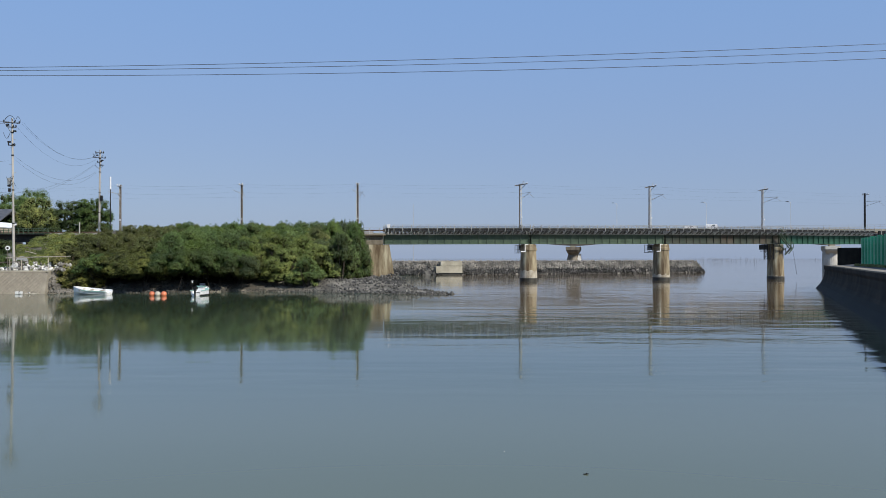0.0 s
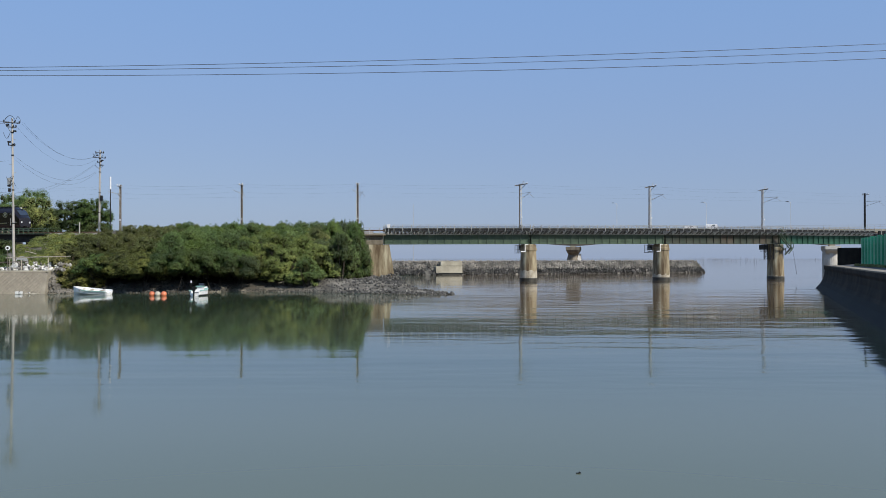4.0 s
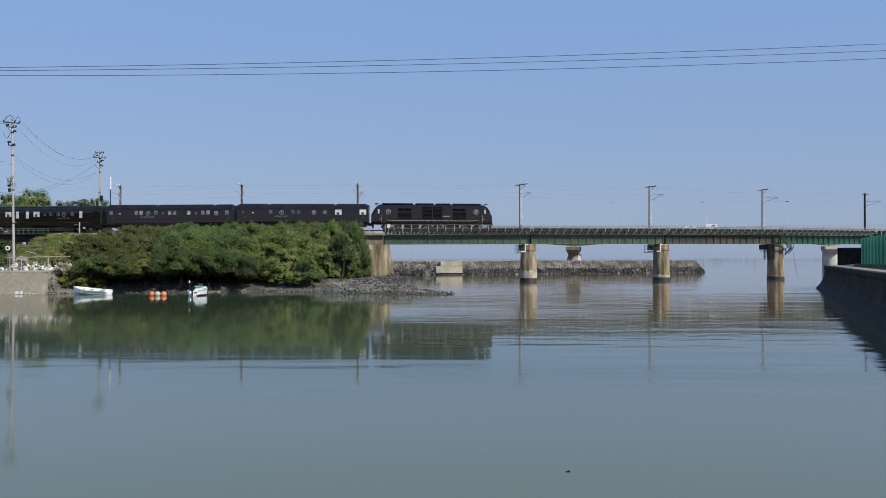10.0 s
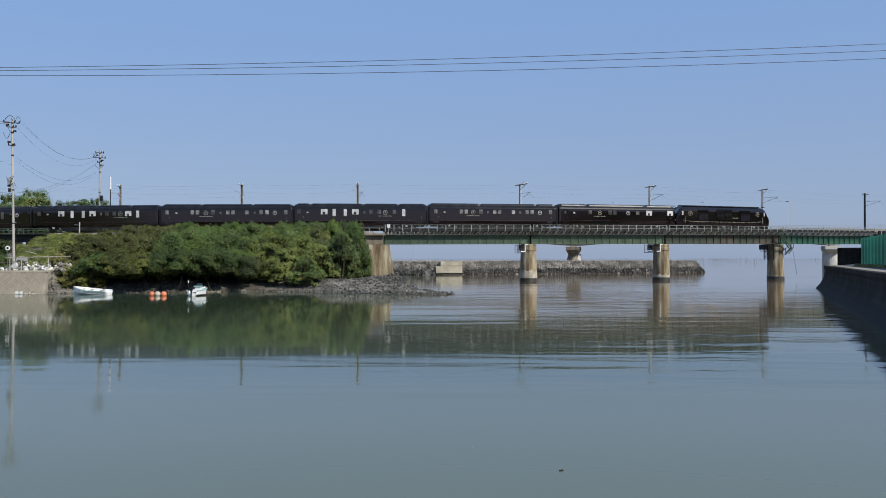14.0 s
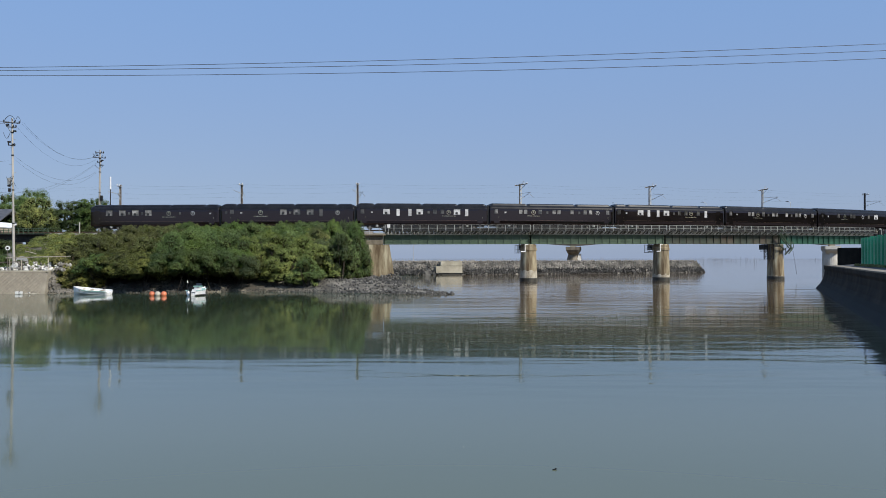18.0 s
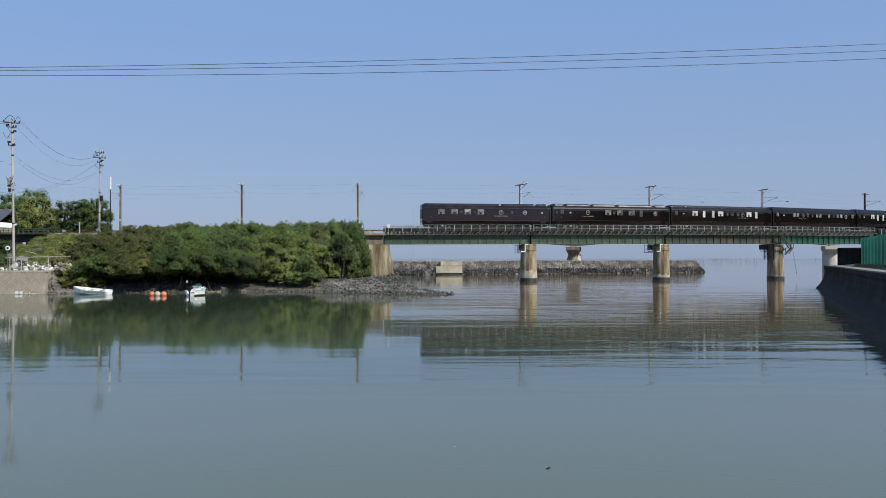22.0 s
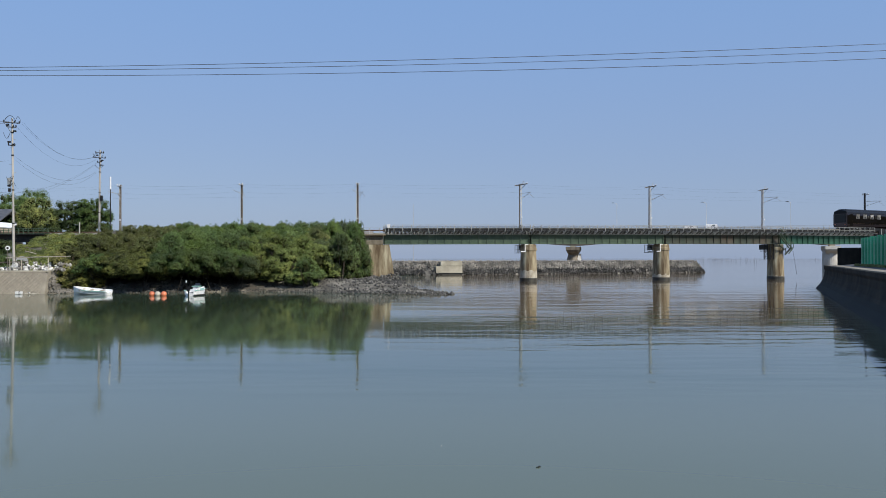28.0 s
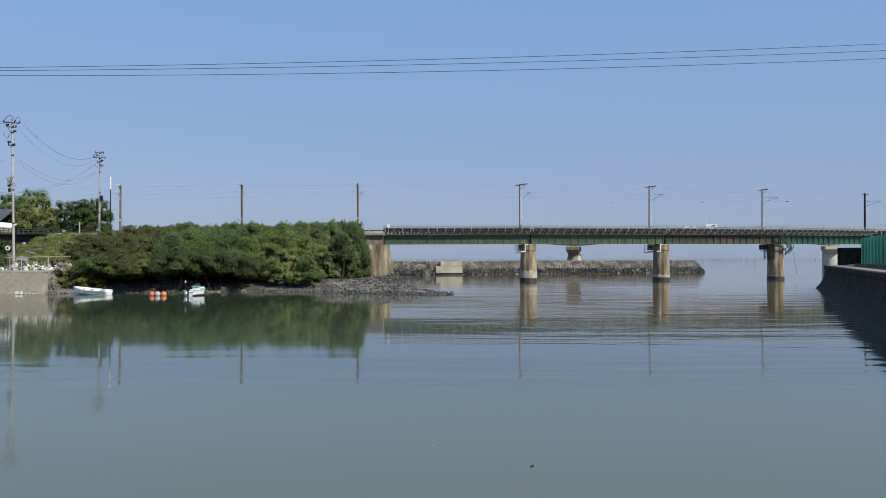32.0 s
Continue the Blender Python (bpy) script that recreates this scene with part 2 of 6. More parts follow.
def water_material():
    m = bpy.data.materials.new("river_water")
    m.use_nodes = True
    n, l = m.node_tree.nodes, m.node_tree.links
    b = n["Principled BSDF"]
    b.inputs["Roughness"].default_value = 0.06
    b.inputs["IOR"].default_value = 1.333
    tc = n.new("ShaderNodeTexCoord")

    def waves(sx, sy, scale, detail):
        mp = n.new("ShaderNodeMapping")
        mp.inputs["Scale"].default_value = (sx, sy, 1)
        l.new(tc.outputs["Object"], mp.inputs[0])
        t = n.new("ShaderNodeTexNoise")
        t.inputs["Scale"].default_value, t.inputs["Detail"].default_value = scale, detail
        l.new(mp.outputs[0], t.inputs["Vector"])
        level = n.new("ShaderNodeMath")
        level.operation = "SUBTRACT"
        level.inputs[1].default_value = 0.5
        l.new(t.outputs["Fac"], level.inputs[0])
        return level.outputs[0]
    place = n.new("ShaderNodeNewGeometry").outputs["Position"]
    ripple = waves(0.42, 1.0, 1.7, 2)
    swell = waves(0.22, 1.0, 0.30, 2.2)
    gmap = n.new("ShaderNodeMapping")
    gmap.inputs["Scale"].default_value = (0.4, 1, 1)
    l.new(place, gmap.inputs[0])
    gust = n.new("ShaderNodeTexNoise")
    gust.inputs["Scale"].default_value, gust.inputs["Detail"].default_value = 0.035, 3
    l.new(gmap.outputs[0], gust.inputs["Vector"])
    xyz = n.new("ShaderNodeSeparateXYZ")
    l.new(place, xyz.inputs[0])

    def remap(src, a, b, lo, hi):
        r = n.new("ShaderNodeMapRange")
        r.interpolation_type = "SMOOTHSTEP"
        r.inputs["From Min"].default_value, r.inputs["From Max"].default_value = a, b
        r.inputs["To Min"].default_value, r.inputs["To Max"].default_value = lo, hi
        l.new(src, r.inputs["Value"])
        return r.outputs[0]

    def combine(op, a, b):
        q = n.new("ShaderNodeMath")
        q.operation = op
        l.new(a, q.inputs[0])
        l.new(b, q.inputs[1])
        return q.outputs[0]
    # paler near shore, darker green mid-river, brown silt stirred up off the mouth
    silt = n.new("ShaderNodeMix")
    silt.data_type = "RGBA"
    near_tone = n.new("ShaderNodeMix")
    near_tone.data_type = "RGBA"
    # dark mid-river colour puts the bushes' dark reflection into the water
    near_tone.inputs["A"].default_value = (0.112, 0.129, 0.081, 1)
    near_tone.inputs["B"].default_value = (0.050, 0.072, 0.040, 1)
    l.new(remap(xyz.outputs["Y"], 17, 31, 0.0, 1.0), near_tone.inputs["Factor"])
    l.new(near_tone.outputs["Result"], silt.inputs["A"])
    silt.inputs["B"].default_value = (0.130, 0.084, 0.044, 1)
    off_mouth = combine("MULTIPLY", remap(xyz.outputs["Y"], 30, 62, 0.0, 1.0), remap(xyz.outputs["X"], -10, 6, 0.0, 1.0))
    l.new(combine("MULTIPLY", off_mouth, remap(gust.outputs["Fac"], 0.30, 0.62, 0.65, 1.0)), silt.inputs["Factor"])
    l.new(silt.outputs["Result"], b.inputs["Base Color"])
    # sheltered calm under the left bank and towards the near shore
    open_water = combine("MAXIMUM", remap(xyz.outputs["X"], -10, 12, 0.09, 1.0), remap(xyz.outputs["Y"], 26, 37, 0.75, 0.09))
    wind = combine("MULTIPLY", open_water, remap(xyz.outputs["Y"], 20.5, 25.5, 0.06, 1.0))
    ripples = combine("MULTIPLY", combine("MULTIPLY", ripple, remap(gust.outputs["Fac"], 0.42, 0.62, 0.10, 1.0)), wind)
    swells = combine("MULTIPLY", swell, wind)
    b1 = n.new("ShaderNodeBump")
    b1.inputs["Strength"].default_value, b1.inputs["Distance"].default_value = 1.0, 0.010
    l.new(ripples, b1.inputs["Height"])
    b2 = n.new("ShaderNodeBump")
    b2.inputs["Strength"].default_value, b2.inputs["Distance"].default_value = 1.0, 0.048
    l.new(swells, b2.inputs["Height"])
    l.new(b1.outputs[0], b2.inputs["Normal"])
    l.new(b2.outputs[0], b.inputs["Normal"])
    return m


M["water"] = water_material()


# ---- mesh helpers ----
def part(name, bm, mat, parent=None, label="", smooth=False):
    """Links a bmesh as one mesh object under a thing or a part."""
    me = bpy.data.meshes.new(name)
    bm.to_mesh(me)
    bm.free()
    me.materials.append(mat)
    if smooth:
        me.shade_smooth()
    ob = new(name, me)
    if parent:
        ob.parent = parent
    if label:
        ob["label"] = label
    return ob


def piece(name, mesh, parent, m):
    """One more object on a mesh that alike pieces share."""
    ob = new(name, mesh)
    ob.parent = parent
    ob.matrix_basis = m
    return ob


def thing(name, m, label, category, group="", kind=""):
    ob = new(name)
    ob.matrix_basis = m
    return tagged(ob, label, category, group, kind)


def box(bm, c, s, rz=0.0, ry=0.0, rx=0.0, bevel=0.0):
    r = bmesh.ops.create_cube(bm, size=1.0, matrix=pose(*c, rx, ry, rz) @ Matrix.Diagonal((*s, 1)))
    if bevel:
        es = list({e for v in r["verts"] for e in v.link_edges})
        bmesh.ops.bevel(bm, geom=es, offset=bevel, segments=2, affect="EDGES")
    return bm


def rod(bm, a, b, r1, r2=None, seg=8):
    a, b = Vector(a), Vector(b)
    d = b - a
    m = Matrix.Translation((a + b) / 2) @ d.to_track_quat("Z", "Y").to_matrix().to_4x4()
    bmesh.ops.create_cone(bm, cap_ends=True, segments=seg, radius1=r1, radius2=r1 if r2 is None else r2, depth=d.length, matrix=m)
    return bm


def loft(bm, rings, closed=True, caps=True):
    """Skin through rings of equal point count."""
    vs = [[bm.verts.new(p) for p in ring] for ring in rings]
    n = len(vs[0])
    for a, b in zip(vs, vs[1:]):
        for i in range(n if closed else n - 1):
            bm.faces.new((a[i], a[(i + 1) % n], b[(i + 1) % n], b[i]))
    if caps and closed:
        bm.faces.new(vs[0][::-1])
        bm.faces.new(vs[-1])
    return bm


def B():
    return bmesh.new()


def wire(name, pts, r, mat, parent=None, label=""):
    """A thin cable as a square tube through points."""
    bm = B()
    rings = []
    for p in pts:
        x, y, z = p
        rings.append([(x, y - r, z - r), (x, y + r, z - r), (x, y + r, z + r), (x, y - r, z + r)])
    loft(bm, rings)
    return part(name, bm, mat, parent, label)


def sag(a, b, drop, n=24):
    a, b = Vector(a), Vector(b)
    return [a.lerp(b, i / n) - Vector((0, 0, drop * 4 * (i / n) * (1 - i / n))) for i in range(n + 1)]


# ---- the line of the track: a curve bending away on both sides ----
DS = 0.5
TS = np.arange(-460, 560, DS)
_k = np.where(TS > 128, 0.0, np.where(TS > 75, 0.0042, np.clip(0.00405 + 2e-5 * TS, 0.0012, 0.0065)))
_h = np.cumsum(_k) * DS
_o = int(np.argmin(abs(TS)))
TH = _h - _h[_o]
TX = np.cumsum(np.cos(TH)) * DS
TY = np.cumsum(np.sin(TH)) * DS
TX = TX - TX[_o] - 25.09 - 1.45 * np.sin(TH)
TY = TY - TY[_o] + 127.97 + 1.45 * np.cos(TH)


def rail_z(s):
    return 7.89 + 0.00498 * max(-60.0, min(160.0, s))


def track(s, off=0.0):
    """A point of the track at s metres along it, off metres towards the river mouth's inner side, and its heading in radians."""
    t = float(np.interp(s, TS, TH))
    return float(np.interp(s, TS, TX)) + off * math.sin(t), float(np.interp(s, TS, TY)) - off * math.cos(t), t


def on_track(s, off=0.0, dz=0.0):
    x, y, t = track(s, off)
    return pose(x, y, rail_z(s) + dz, 0, 0, math.degrees(t))


def spot(x, y):
    """How far along the track, and how far off it, a place of the plan lies."""
    i = int(np.argmin((TX - x) ** 2 + (TY - y) ** 2))
    return float(TS[i]), float((x - TX[i]) * math.sin(TH[i]) - (y - TY[i]) * math.cos(TH[i]))


# ---- water, one sheet to the horizon ----
bm = B()
vs = [bm.verts.new(p) for p in ((-4500, -700, 0), (4500, -700, 0), (4500, 4700, 0), (-4500, 4700, 0))]
bm.faces.new(vs)
water = tagged(part("water", bm, M["water"]), "calm grey-green tidal river water mirroring the sky", "water", kind="structure")

# ---- river mouth land: bank, spit and railway embankment ----
SHORE = [(-300, 87), (-40.5, 87.3), (-38.5, 88.5), (-33, 89), (-27, 90), (-22, 93), (-17, 92), (-13.5, 90.5), (-7, 88), (-3, 86), (0.3, 85), (1.0, 86.5),
         (-1.8, 92), (-4.4, 101), (-5.6, 112), (-6.6, 128), (-9, 140), (-12, 165), (-14, 186), (-16, 200), (-60, 262), (-300, 300)]
SA = np.array(SHORE, float)
SB = np.roll(SA, -1, axis=0)


def shore_distance(x, y):
    """Metres from the water's edge, positive on land."""
    p = np.array((x, y))
    ab = SB - SA
    t = np.clip(((p - SA) * ab).sum(1) / (ab * ab).sum(1), 0, 1)
    d = np.sqrt((((SA + ab * t[:, None]) - p) ** 2).sum(1))[:-1].min()
    cross = (SA[:, 1] > y) != (SB[:, 1] > y)
    with np.errstate(divide="ignore", invalid="ignore"):
        xs = (SB[:, 0] - SA[:, 0]) * (y - SA[:, 1]) / (SB[:, 1] - SA[:, 1]) + SA[:, 0]
    inside = (cross & (x < xs)).sum() % 2 == 1
    return float(d if inside else -d)


def smooth(a, b, v):
    t = max(0.0, min(1.0, (v - a) / (b - a)))
    return t * t * (3 - 2 * t)


def ground_z(x, y):
    d = shore_distance(x, y)
    if d < -0.01:
        return max(-1.5, 0.4 * d)
    s, off = spot(x, y)
    low = min(0.28 * d, 1.25) * (1 - 0.55 * smooth(-4.2, -2.2, x))
    quay = smooth(-40.0, -41.5, x) * smooth(0.1, 0.6, d)
    low = low * (1 - quay) + 2.18 * quay
    e = rail_z(s) - 0.62 - 0.27 * max(0.0, off - 2.4)
    if off < -2.4:
        e = rail_z(s) - 0.62 - 0.10 * max(0.0, -off - 4.0)
    e *= smooth(11.8, 8.6, s)
    e *= 1 - smooth(-35.2, -36.4, s) * smooth(-52.0, -49.5, s)
    z = max(low, e, 3.0 * smooth(-34, -38, s) * smooth(8, 14, d))
    return z + 0.16 * noise.noise((x * 0.35, y * 0.35, 3.0)) * smooth(0, 2, d)


def sheet(name, xs, ys, zf, mat):
    bm = B()
    grid = [[bm.verts.new((x, y, zf(x, y))) for x in xs] for y in ys]
    for a, b in zip(grid, grid[1:]):
        for i in range(len(xs) - 1):
            bm.faces.new((a[i], a[i + 1], b[i + 1], b[i]))
    return part(name, bm, mat, smooth=True)


xs = list(np.arange(-280, -72, 8.0)) + list(np.arange(-72, 5, 0.9))
ys = list(np.arange(83, 134, 0.9)) + list(np.arange(134, 306, 5.0))
ground = tagged(sheet("ground", xs, ys, ground_z, M["soil"]), "dark earth river bank rising to a railway embankment", "ground", kind="structure")

# right bank: flat land behind the seawall
WALL_A, WALL_B = Vector((45.7, 104.0, 0)), Vector((5.7, -1.0, 0))


bm = B()
edge = [(7.7, -1.0), (47.4, 103.4), (49.5, 107.5), (78, 156), (125, 240), (420, 900), (900, 900), (900, -400), (-25, -120), (-10, -60)]
top = [bm.verts.new((x, y, 2.70)) for x, y in edge]
bot = [bm.verts.new((x, y, -1.5)) for x, y in edge]
bm.faces.new(top)
for i in range(len(edge)):
    j = (i + 1) % len(edge)
    bm.faces.new((bot[i], bot[j], top[j], top[i]))
bmesh.ops.recalc_face_normals(bm, faces=bm.faces)
tagged(part("ground", bm, M["asphalt"]), "flat asphalt-covered bank behind the seawall", "ground", kind="structure")

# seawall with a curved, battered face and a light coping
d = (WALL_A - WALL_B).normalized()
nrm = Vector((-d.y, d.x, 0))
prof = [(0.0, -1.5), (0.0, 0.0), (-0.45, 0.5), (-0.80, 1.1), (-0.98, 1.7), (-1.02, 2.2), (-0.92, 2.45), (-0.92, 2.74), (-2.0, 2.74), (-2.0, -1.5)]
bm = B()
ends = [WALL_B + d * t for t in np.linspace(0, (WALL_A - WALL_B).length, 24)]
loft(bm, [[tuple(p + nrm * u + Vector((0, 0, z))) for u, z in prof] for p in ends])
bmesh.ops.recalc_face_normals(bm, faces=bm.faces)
seawall = tagged(part("seawall", bm, M["seawall"]), "near-black concrete seawall with a curved face", "seawall", kind="structure")
bm = B()
low = [(0.01, -1.5), (0.01, 0.0), (-0.44, 0.5), (-0.66, 0.86), (-0.75, 0.84), (-0.3, -1.5)]
loft(bm, [[tuple(p + nrm * u + Vector((0, 0, z))) for u, z in low] for p in ends])
bmesh.ops.recalc_face_normals(bm, faces=bm.faces)
part("tide_band", bm, M["tide_and_shade"], seawall, "black wet band below the tide line")
bm = B()
for i in range(18):
    L = (WALL_A - WALL_B).length
    a, b = WALL_B + d * (L * i / 18 + 0.03), WALL_B + d * (L * (i + 1) / 18 - 0.03)
    c = (a + b) / 2 - nrm * 1.55
    box(bm, (c.x, c.y, 2.79), ((b - a).length, 1.3, 0.10), math.degrees(math.atan2(d.y, d.x)), bevel=0.02)
part("coping", bm, M["coping"], seawall, "weathered concrete coping slabs")

# left quay wall: battered stone-block revetment with a concrete cap
bm = B()
prof = [(0.0, -1.5), (0.0, 0.0), (0.75, 2.1), (0.75, 2.26), (1.35, 2.26), (1.35, -1.5)]
loft(bm, [[(x, 86.8 + u, z) for u, z in prof] for x in (-90, -70, -55, -45, -40.8)])
bmesh.ops.recalc_face_normals(bm, faces=bm.faces)
quay = tagged(part("quay_wall", bm, M["revetment"]), "battered grey-brown stone block revetment", "wall", kind="structure")
bm = B()
box(bm, (-65.3, 88.0, 2.31), (49, 0.75, 0.16), bevel=0.03)
part("cap", bm, M["concrete"], quay, "pale concrete cap")
bm = B()
box(bm, (-40.95, 87.75, 1.35), (0.25, 0.4, 1.9), bevel=0.04)
part("end_post", bm, M["concrete"], quay)

# setts of the revetment, laid in slanting courses
bm = B()
box(bm, (0, 0, 0), (0.27, 0.10, 0.27), 0, 45, bevel=0.02)
me = bpy.data.meshes.new("stone_block")
bm.to_mesh(me)
bm.free()
me.materials.append(M["revetment"])
slope = math.degrees(math.atan2(0.75, 2.1))
for row in range(10):
    for col in range(20):
        x = -41.5 - 0.42 * col - 0.21 * (row % 2)
        z = 0.18 + 0.205 * row
        piece("stone_block", me, quay, pose(x, 86.8 + 0.75 * z / 2.1 + 0.018, z, -slope, 0, 0))


# ---- railway track ----
def ribbon(name, s0, s1, prof, mat, step=2.0, parent=None):
    bm = B()
    rings = []
    for s in np.arange(s0, s1 + 0.01, step):
        rings.append([(*track(s, o)[:2], rail_z(s) + z) for o, z in prof])
    loft(bm, rings)
    bmesh.ops.recalc_face_normals(bm, faces=bm.faces)
    return part(name, bm, mat, parent)


RAIL_PROFILE = [(-0.035, 0), (0.035, 0), (0.035, -0.04), (0.01, -0.05), (0.01, -0.13), (0.06, -0.15), (-0.06, -0.15), (-0.01, -0.13), (-0.01, -0.05), (-0.035, -0.04)]
for side in (-0.57, 0.57):
    tagged(ribbon("rail", -330, 400, [(o + side, z) for o, z in RAIL_PROFILE], M["rail_steel"]), "worn steel running rail", "rail", kind="structure")
for s0, s1 in ((-330, -50), (-35.5, 15.4), (108, 400)):
    tagged(ribbon("ballast", s0, s1, [(-2.2, -0.62), (-1.5, -0.24), (1.5, -0.24), (2.2, -0.62)], M["rock_light"] if s0 < 100 else M["rock_low"]), "grey crushed stone ballast", "ballast", kind="structure")
# embankment beyond the right abutment
tagged(ribbon("embankment", 116, 400, [(-5.5, -6), (-3, -0.6), (3, -0.6), (7, -6)], M["rock_low"], 4.0), "earth railway embankment", "embankment", kind="structure")


# ---- railway bridge: five plate girder spans on round piers ----
SPAN = [16.1, 38.9, 61.8, 85.1, 107.8]


def girder_span(s0, s1, paint, label):
    x0, y0, _ = track(s0)
    x1, y1, _ = track(s1)
    L = math.hypot(x1 - x0, y1 - y0)
    z0, z1 = rail_z(s0), rail_z(s1)
    t = thing("girder_span", pose(x0, y0, z0, 0, -math.degrees(math.atan2(z1 - z0, L)), math.degrees(math.atan2(y1 - y0, x1 - x0))), label, "bridge span", "girder spans of the bridge")
    a, b = 0.10, L - 0.10
    mid = (a + b) / 2
    for side in (-1, 1):
        y = side * 0.95
        g = part("girder", box(B(), (mid, y, -1.47), (b - a, 0.03, 1.42)), paint, t)
        part("flange", box(B(), (mid, y, -0.74), (b - a, 0.36, 0.05)), paint, g)
        part("flange", box(B(), (mid, y, -2.19), (b - a, 0.40, 0.05)), paint, g)
        n = 17
        bm = B()
        box(bm, (0, 0, 0), (0.10, 0.17, 1.38))
        me = bpy.data.meshes.new("stiffener")
        bm.to_mesh(me)
        bm.free()
        me.materials.append(paint)
        for i in range(n + 1):
            piece("stiffener", me, g, pose(a + 0.06 + (b - a - 0.12) * i / n, y + side * 0.10, -1.47))
    for i in range(6):
        bm = B()
        x = a + 0.3 + (b - a - 0.6) * i / 5
        rod(bm, (x, -0.9, -2.1), (x, 0.9, -0.65), 0.05)
        rod(bm, (x, 0.9, -2.1), (x, -0.9, -0.65), 0.05)
        part("cross_brace", bm, M["steel_dark"], t)
    # sleepers
    bm = B()
    box(bm, (0, 0, 0), (0.24, 2.6, 0.55), bevel=0.015)
    sm = bpy.data.meshes.new("sleeper")
    bm.to_mesh(sm)
    bm.free()
    sm.materials.append(M["timber"])
    k = int((b - a) / 0.58)
    for i in range(k):
        piece("sleeper", sm, t, pose(a + 0.3 + 0.58 * i, 0, -0.435))
    # walkways on brackets, with railings on both sides
    for side in (-1, 1):
        w = part("walkway", box(B(), (mid, side * 1.42, -0.17), (b - a + 0.18, 0.05, 0.08)), M["steel_dark"], t)
        part("edge_beam", box(B(), (mid, side * 2.16, -0.11), (b - a + 0.18, 0.06, 0.15)), M["steel_dark"], w)
        for k in range(4):
            part("grating_bar", box(B(), (mid, side * (1.55 + 0.15 * k), -0.17), (b - a, 0.03, 0.02)), M["steel_grey"], w)
        posts = 18
        bm = B()
        box(bm, (0, 0, 0.58), (0.10, 0.10, 1.02))
        pm = bpy.data.meshes.new("post")
        bm.to_mesh(pm)
        bm.free()
        pm.materials.append(M["galvanised"])
        bm = B()
        loft(bm, [[(u, side * 1.0, -0.20), (u, side * 2.15, -0.20), (u, side * 2.15, -0.30), (u, side * 1.0, -0.80)] for u in (-0.04, 0.04)])
        bmesh.ops.recalc_face_normals(bm, faces=bm.faces)
        bk = bpy.data.meshes.new("bracket")
        bm.to_mesh(bk)
        bm.free()
        bk.materials.append(M["galvanised"])
        bay = (b - a - 0.06) / (posts - 1)
        bm = B()
        for q in (0.0, 0.5):
            rod(bm, (bay * q, side * 2.02, -0.72), (bay * (q + 0.42), side * 2.02, -0.30), 0.05, seg=5)
        rod(bm, (0, side * 2.02, -0.74), (bay, side * 2.02, -0.74), 0.025, seg=5)
        bmesh.ops.recalc_face_normals(bm, faces=bm.faces)
        lt = bpy.data.meshes.new("lattice_brace")
        bm.to_mesh(lt)
        bm.free()
        lt.materials.append(M["rail_grey"])
        for i in range(posts):
            x = a + 0.03 + (b - a - 0.06) * i / (posts - 1)
            piece("post", pm, w, pose(x, side * 2.14, -0.36))
            piece("bracket", bk, w, pose(x, 0, 0))
            if i < posts - 1:
                piece("lattice_brace", lt, w, pose(x, 0, 0))
        part("handrail", rod(B(), (a - 0.09, side * 2.14, 0.70), (b + 0.09, side * 2.14, 0.70), 0.028, seg=6), M["galvanised"], w)
        part("mid_rail", rod(B(), (a - 0.09, side * 2.14, 0.44), (b + 0.09, side * 2.14, 0.44), 0.018, seg=6), M["steel_dark"], w)
        part("trough_lid", box(B(), (mid, side * 2.06, 0.215), (b - a + 0.18, 0.22, 0.085)), M["rail_grey"], w, "pale steel lid of the cable trough")
        part("cable_trough", box(B(), (mid, side * 2.04, 0.075), (b - a + 0.18, 0.10, 0.19)), M["train_black"], w, "dark cable trough behind the posts")
    return t


for i, (paint, label) in enumerate(((M["girder_green"], "faded grey-green steel plate girder span with walkways"), (M["girder_green"], "faded grey-green steel plate girder span with walkways"),
                                    (M["girder_rust"], "rust-stained brownish green steel plate girder span"), (M["girder_bright"], "bright green painted steel plate girder span"))):
    girder_span(SPAN[i], SPAN[i + 1], paint, label)


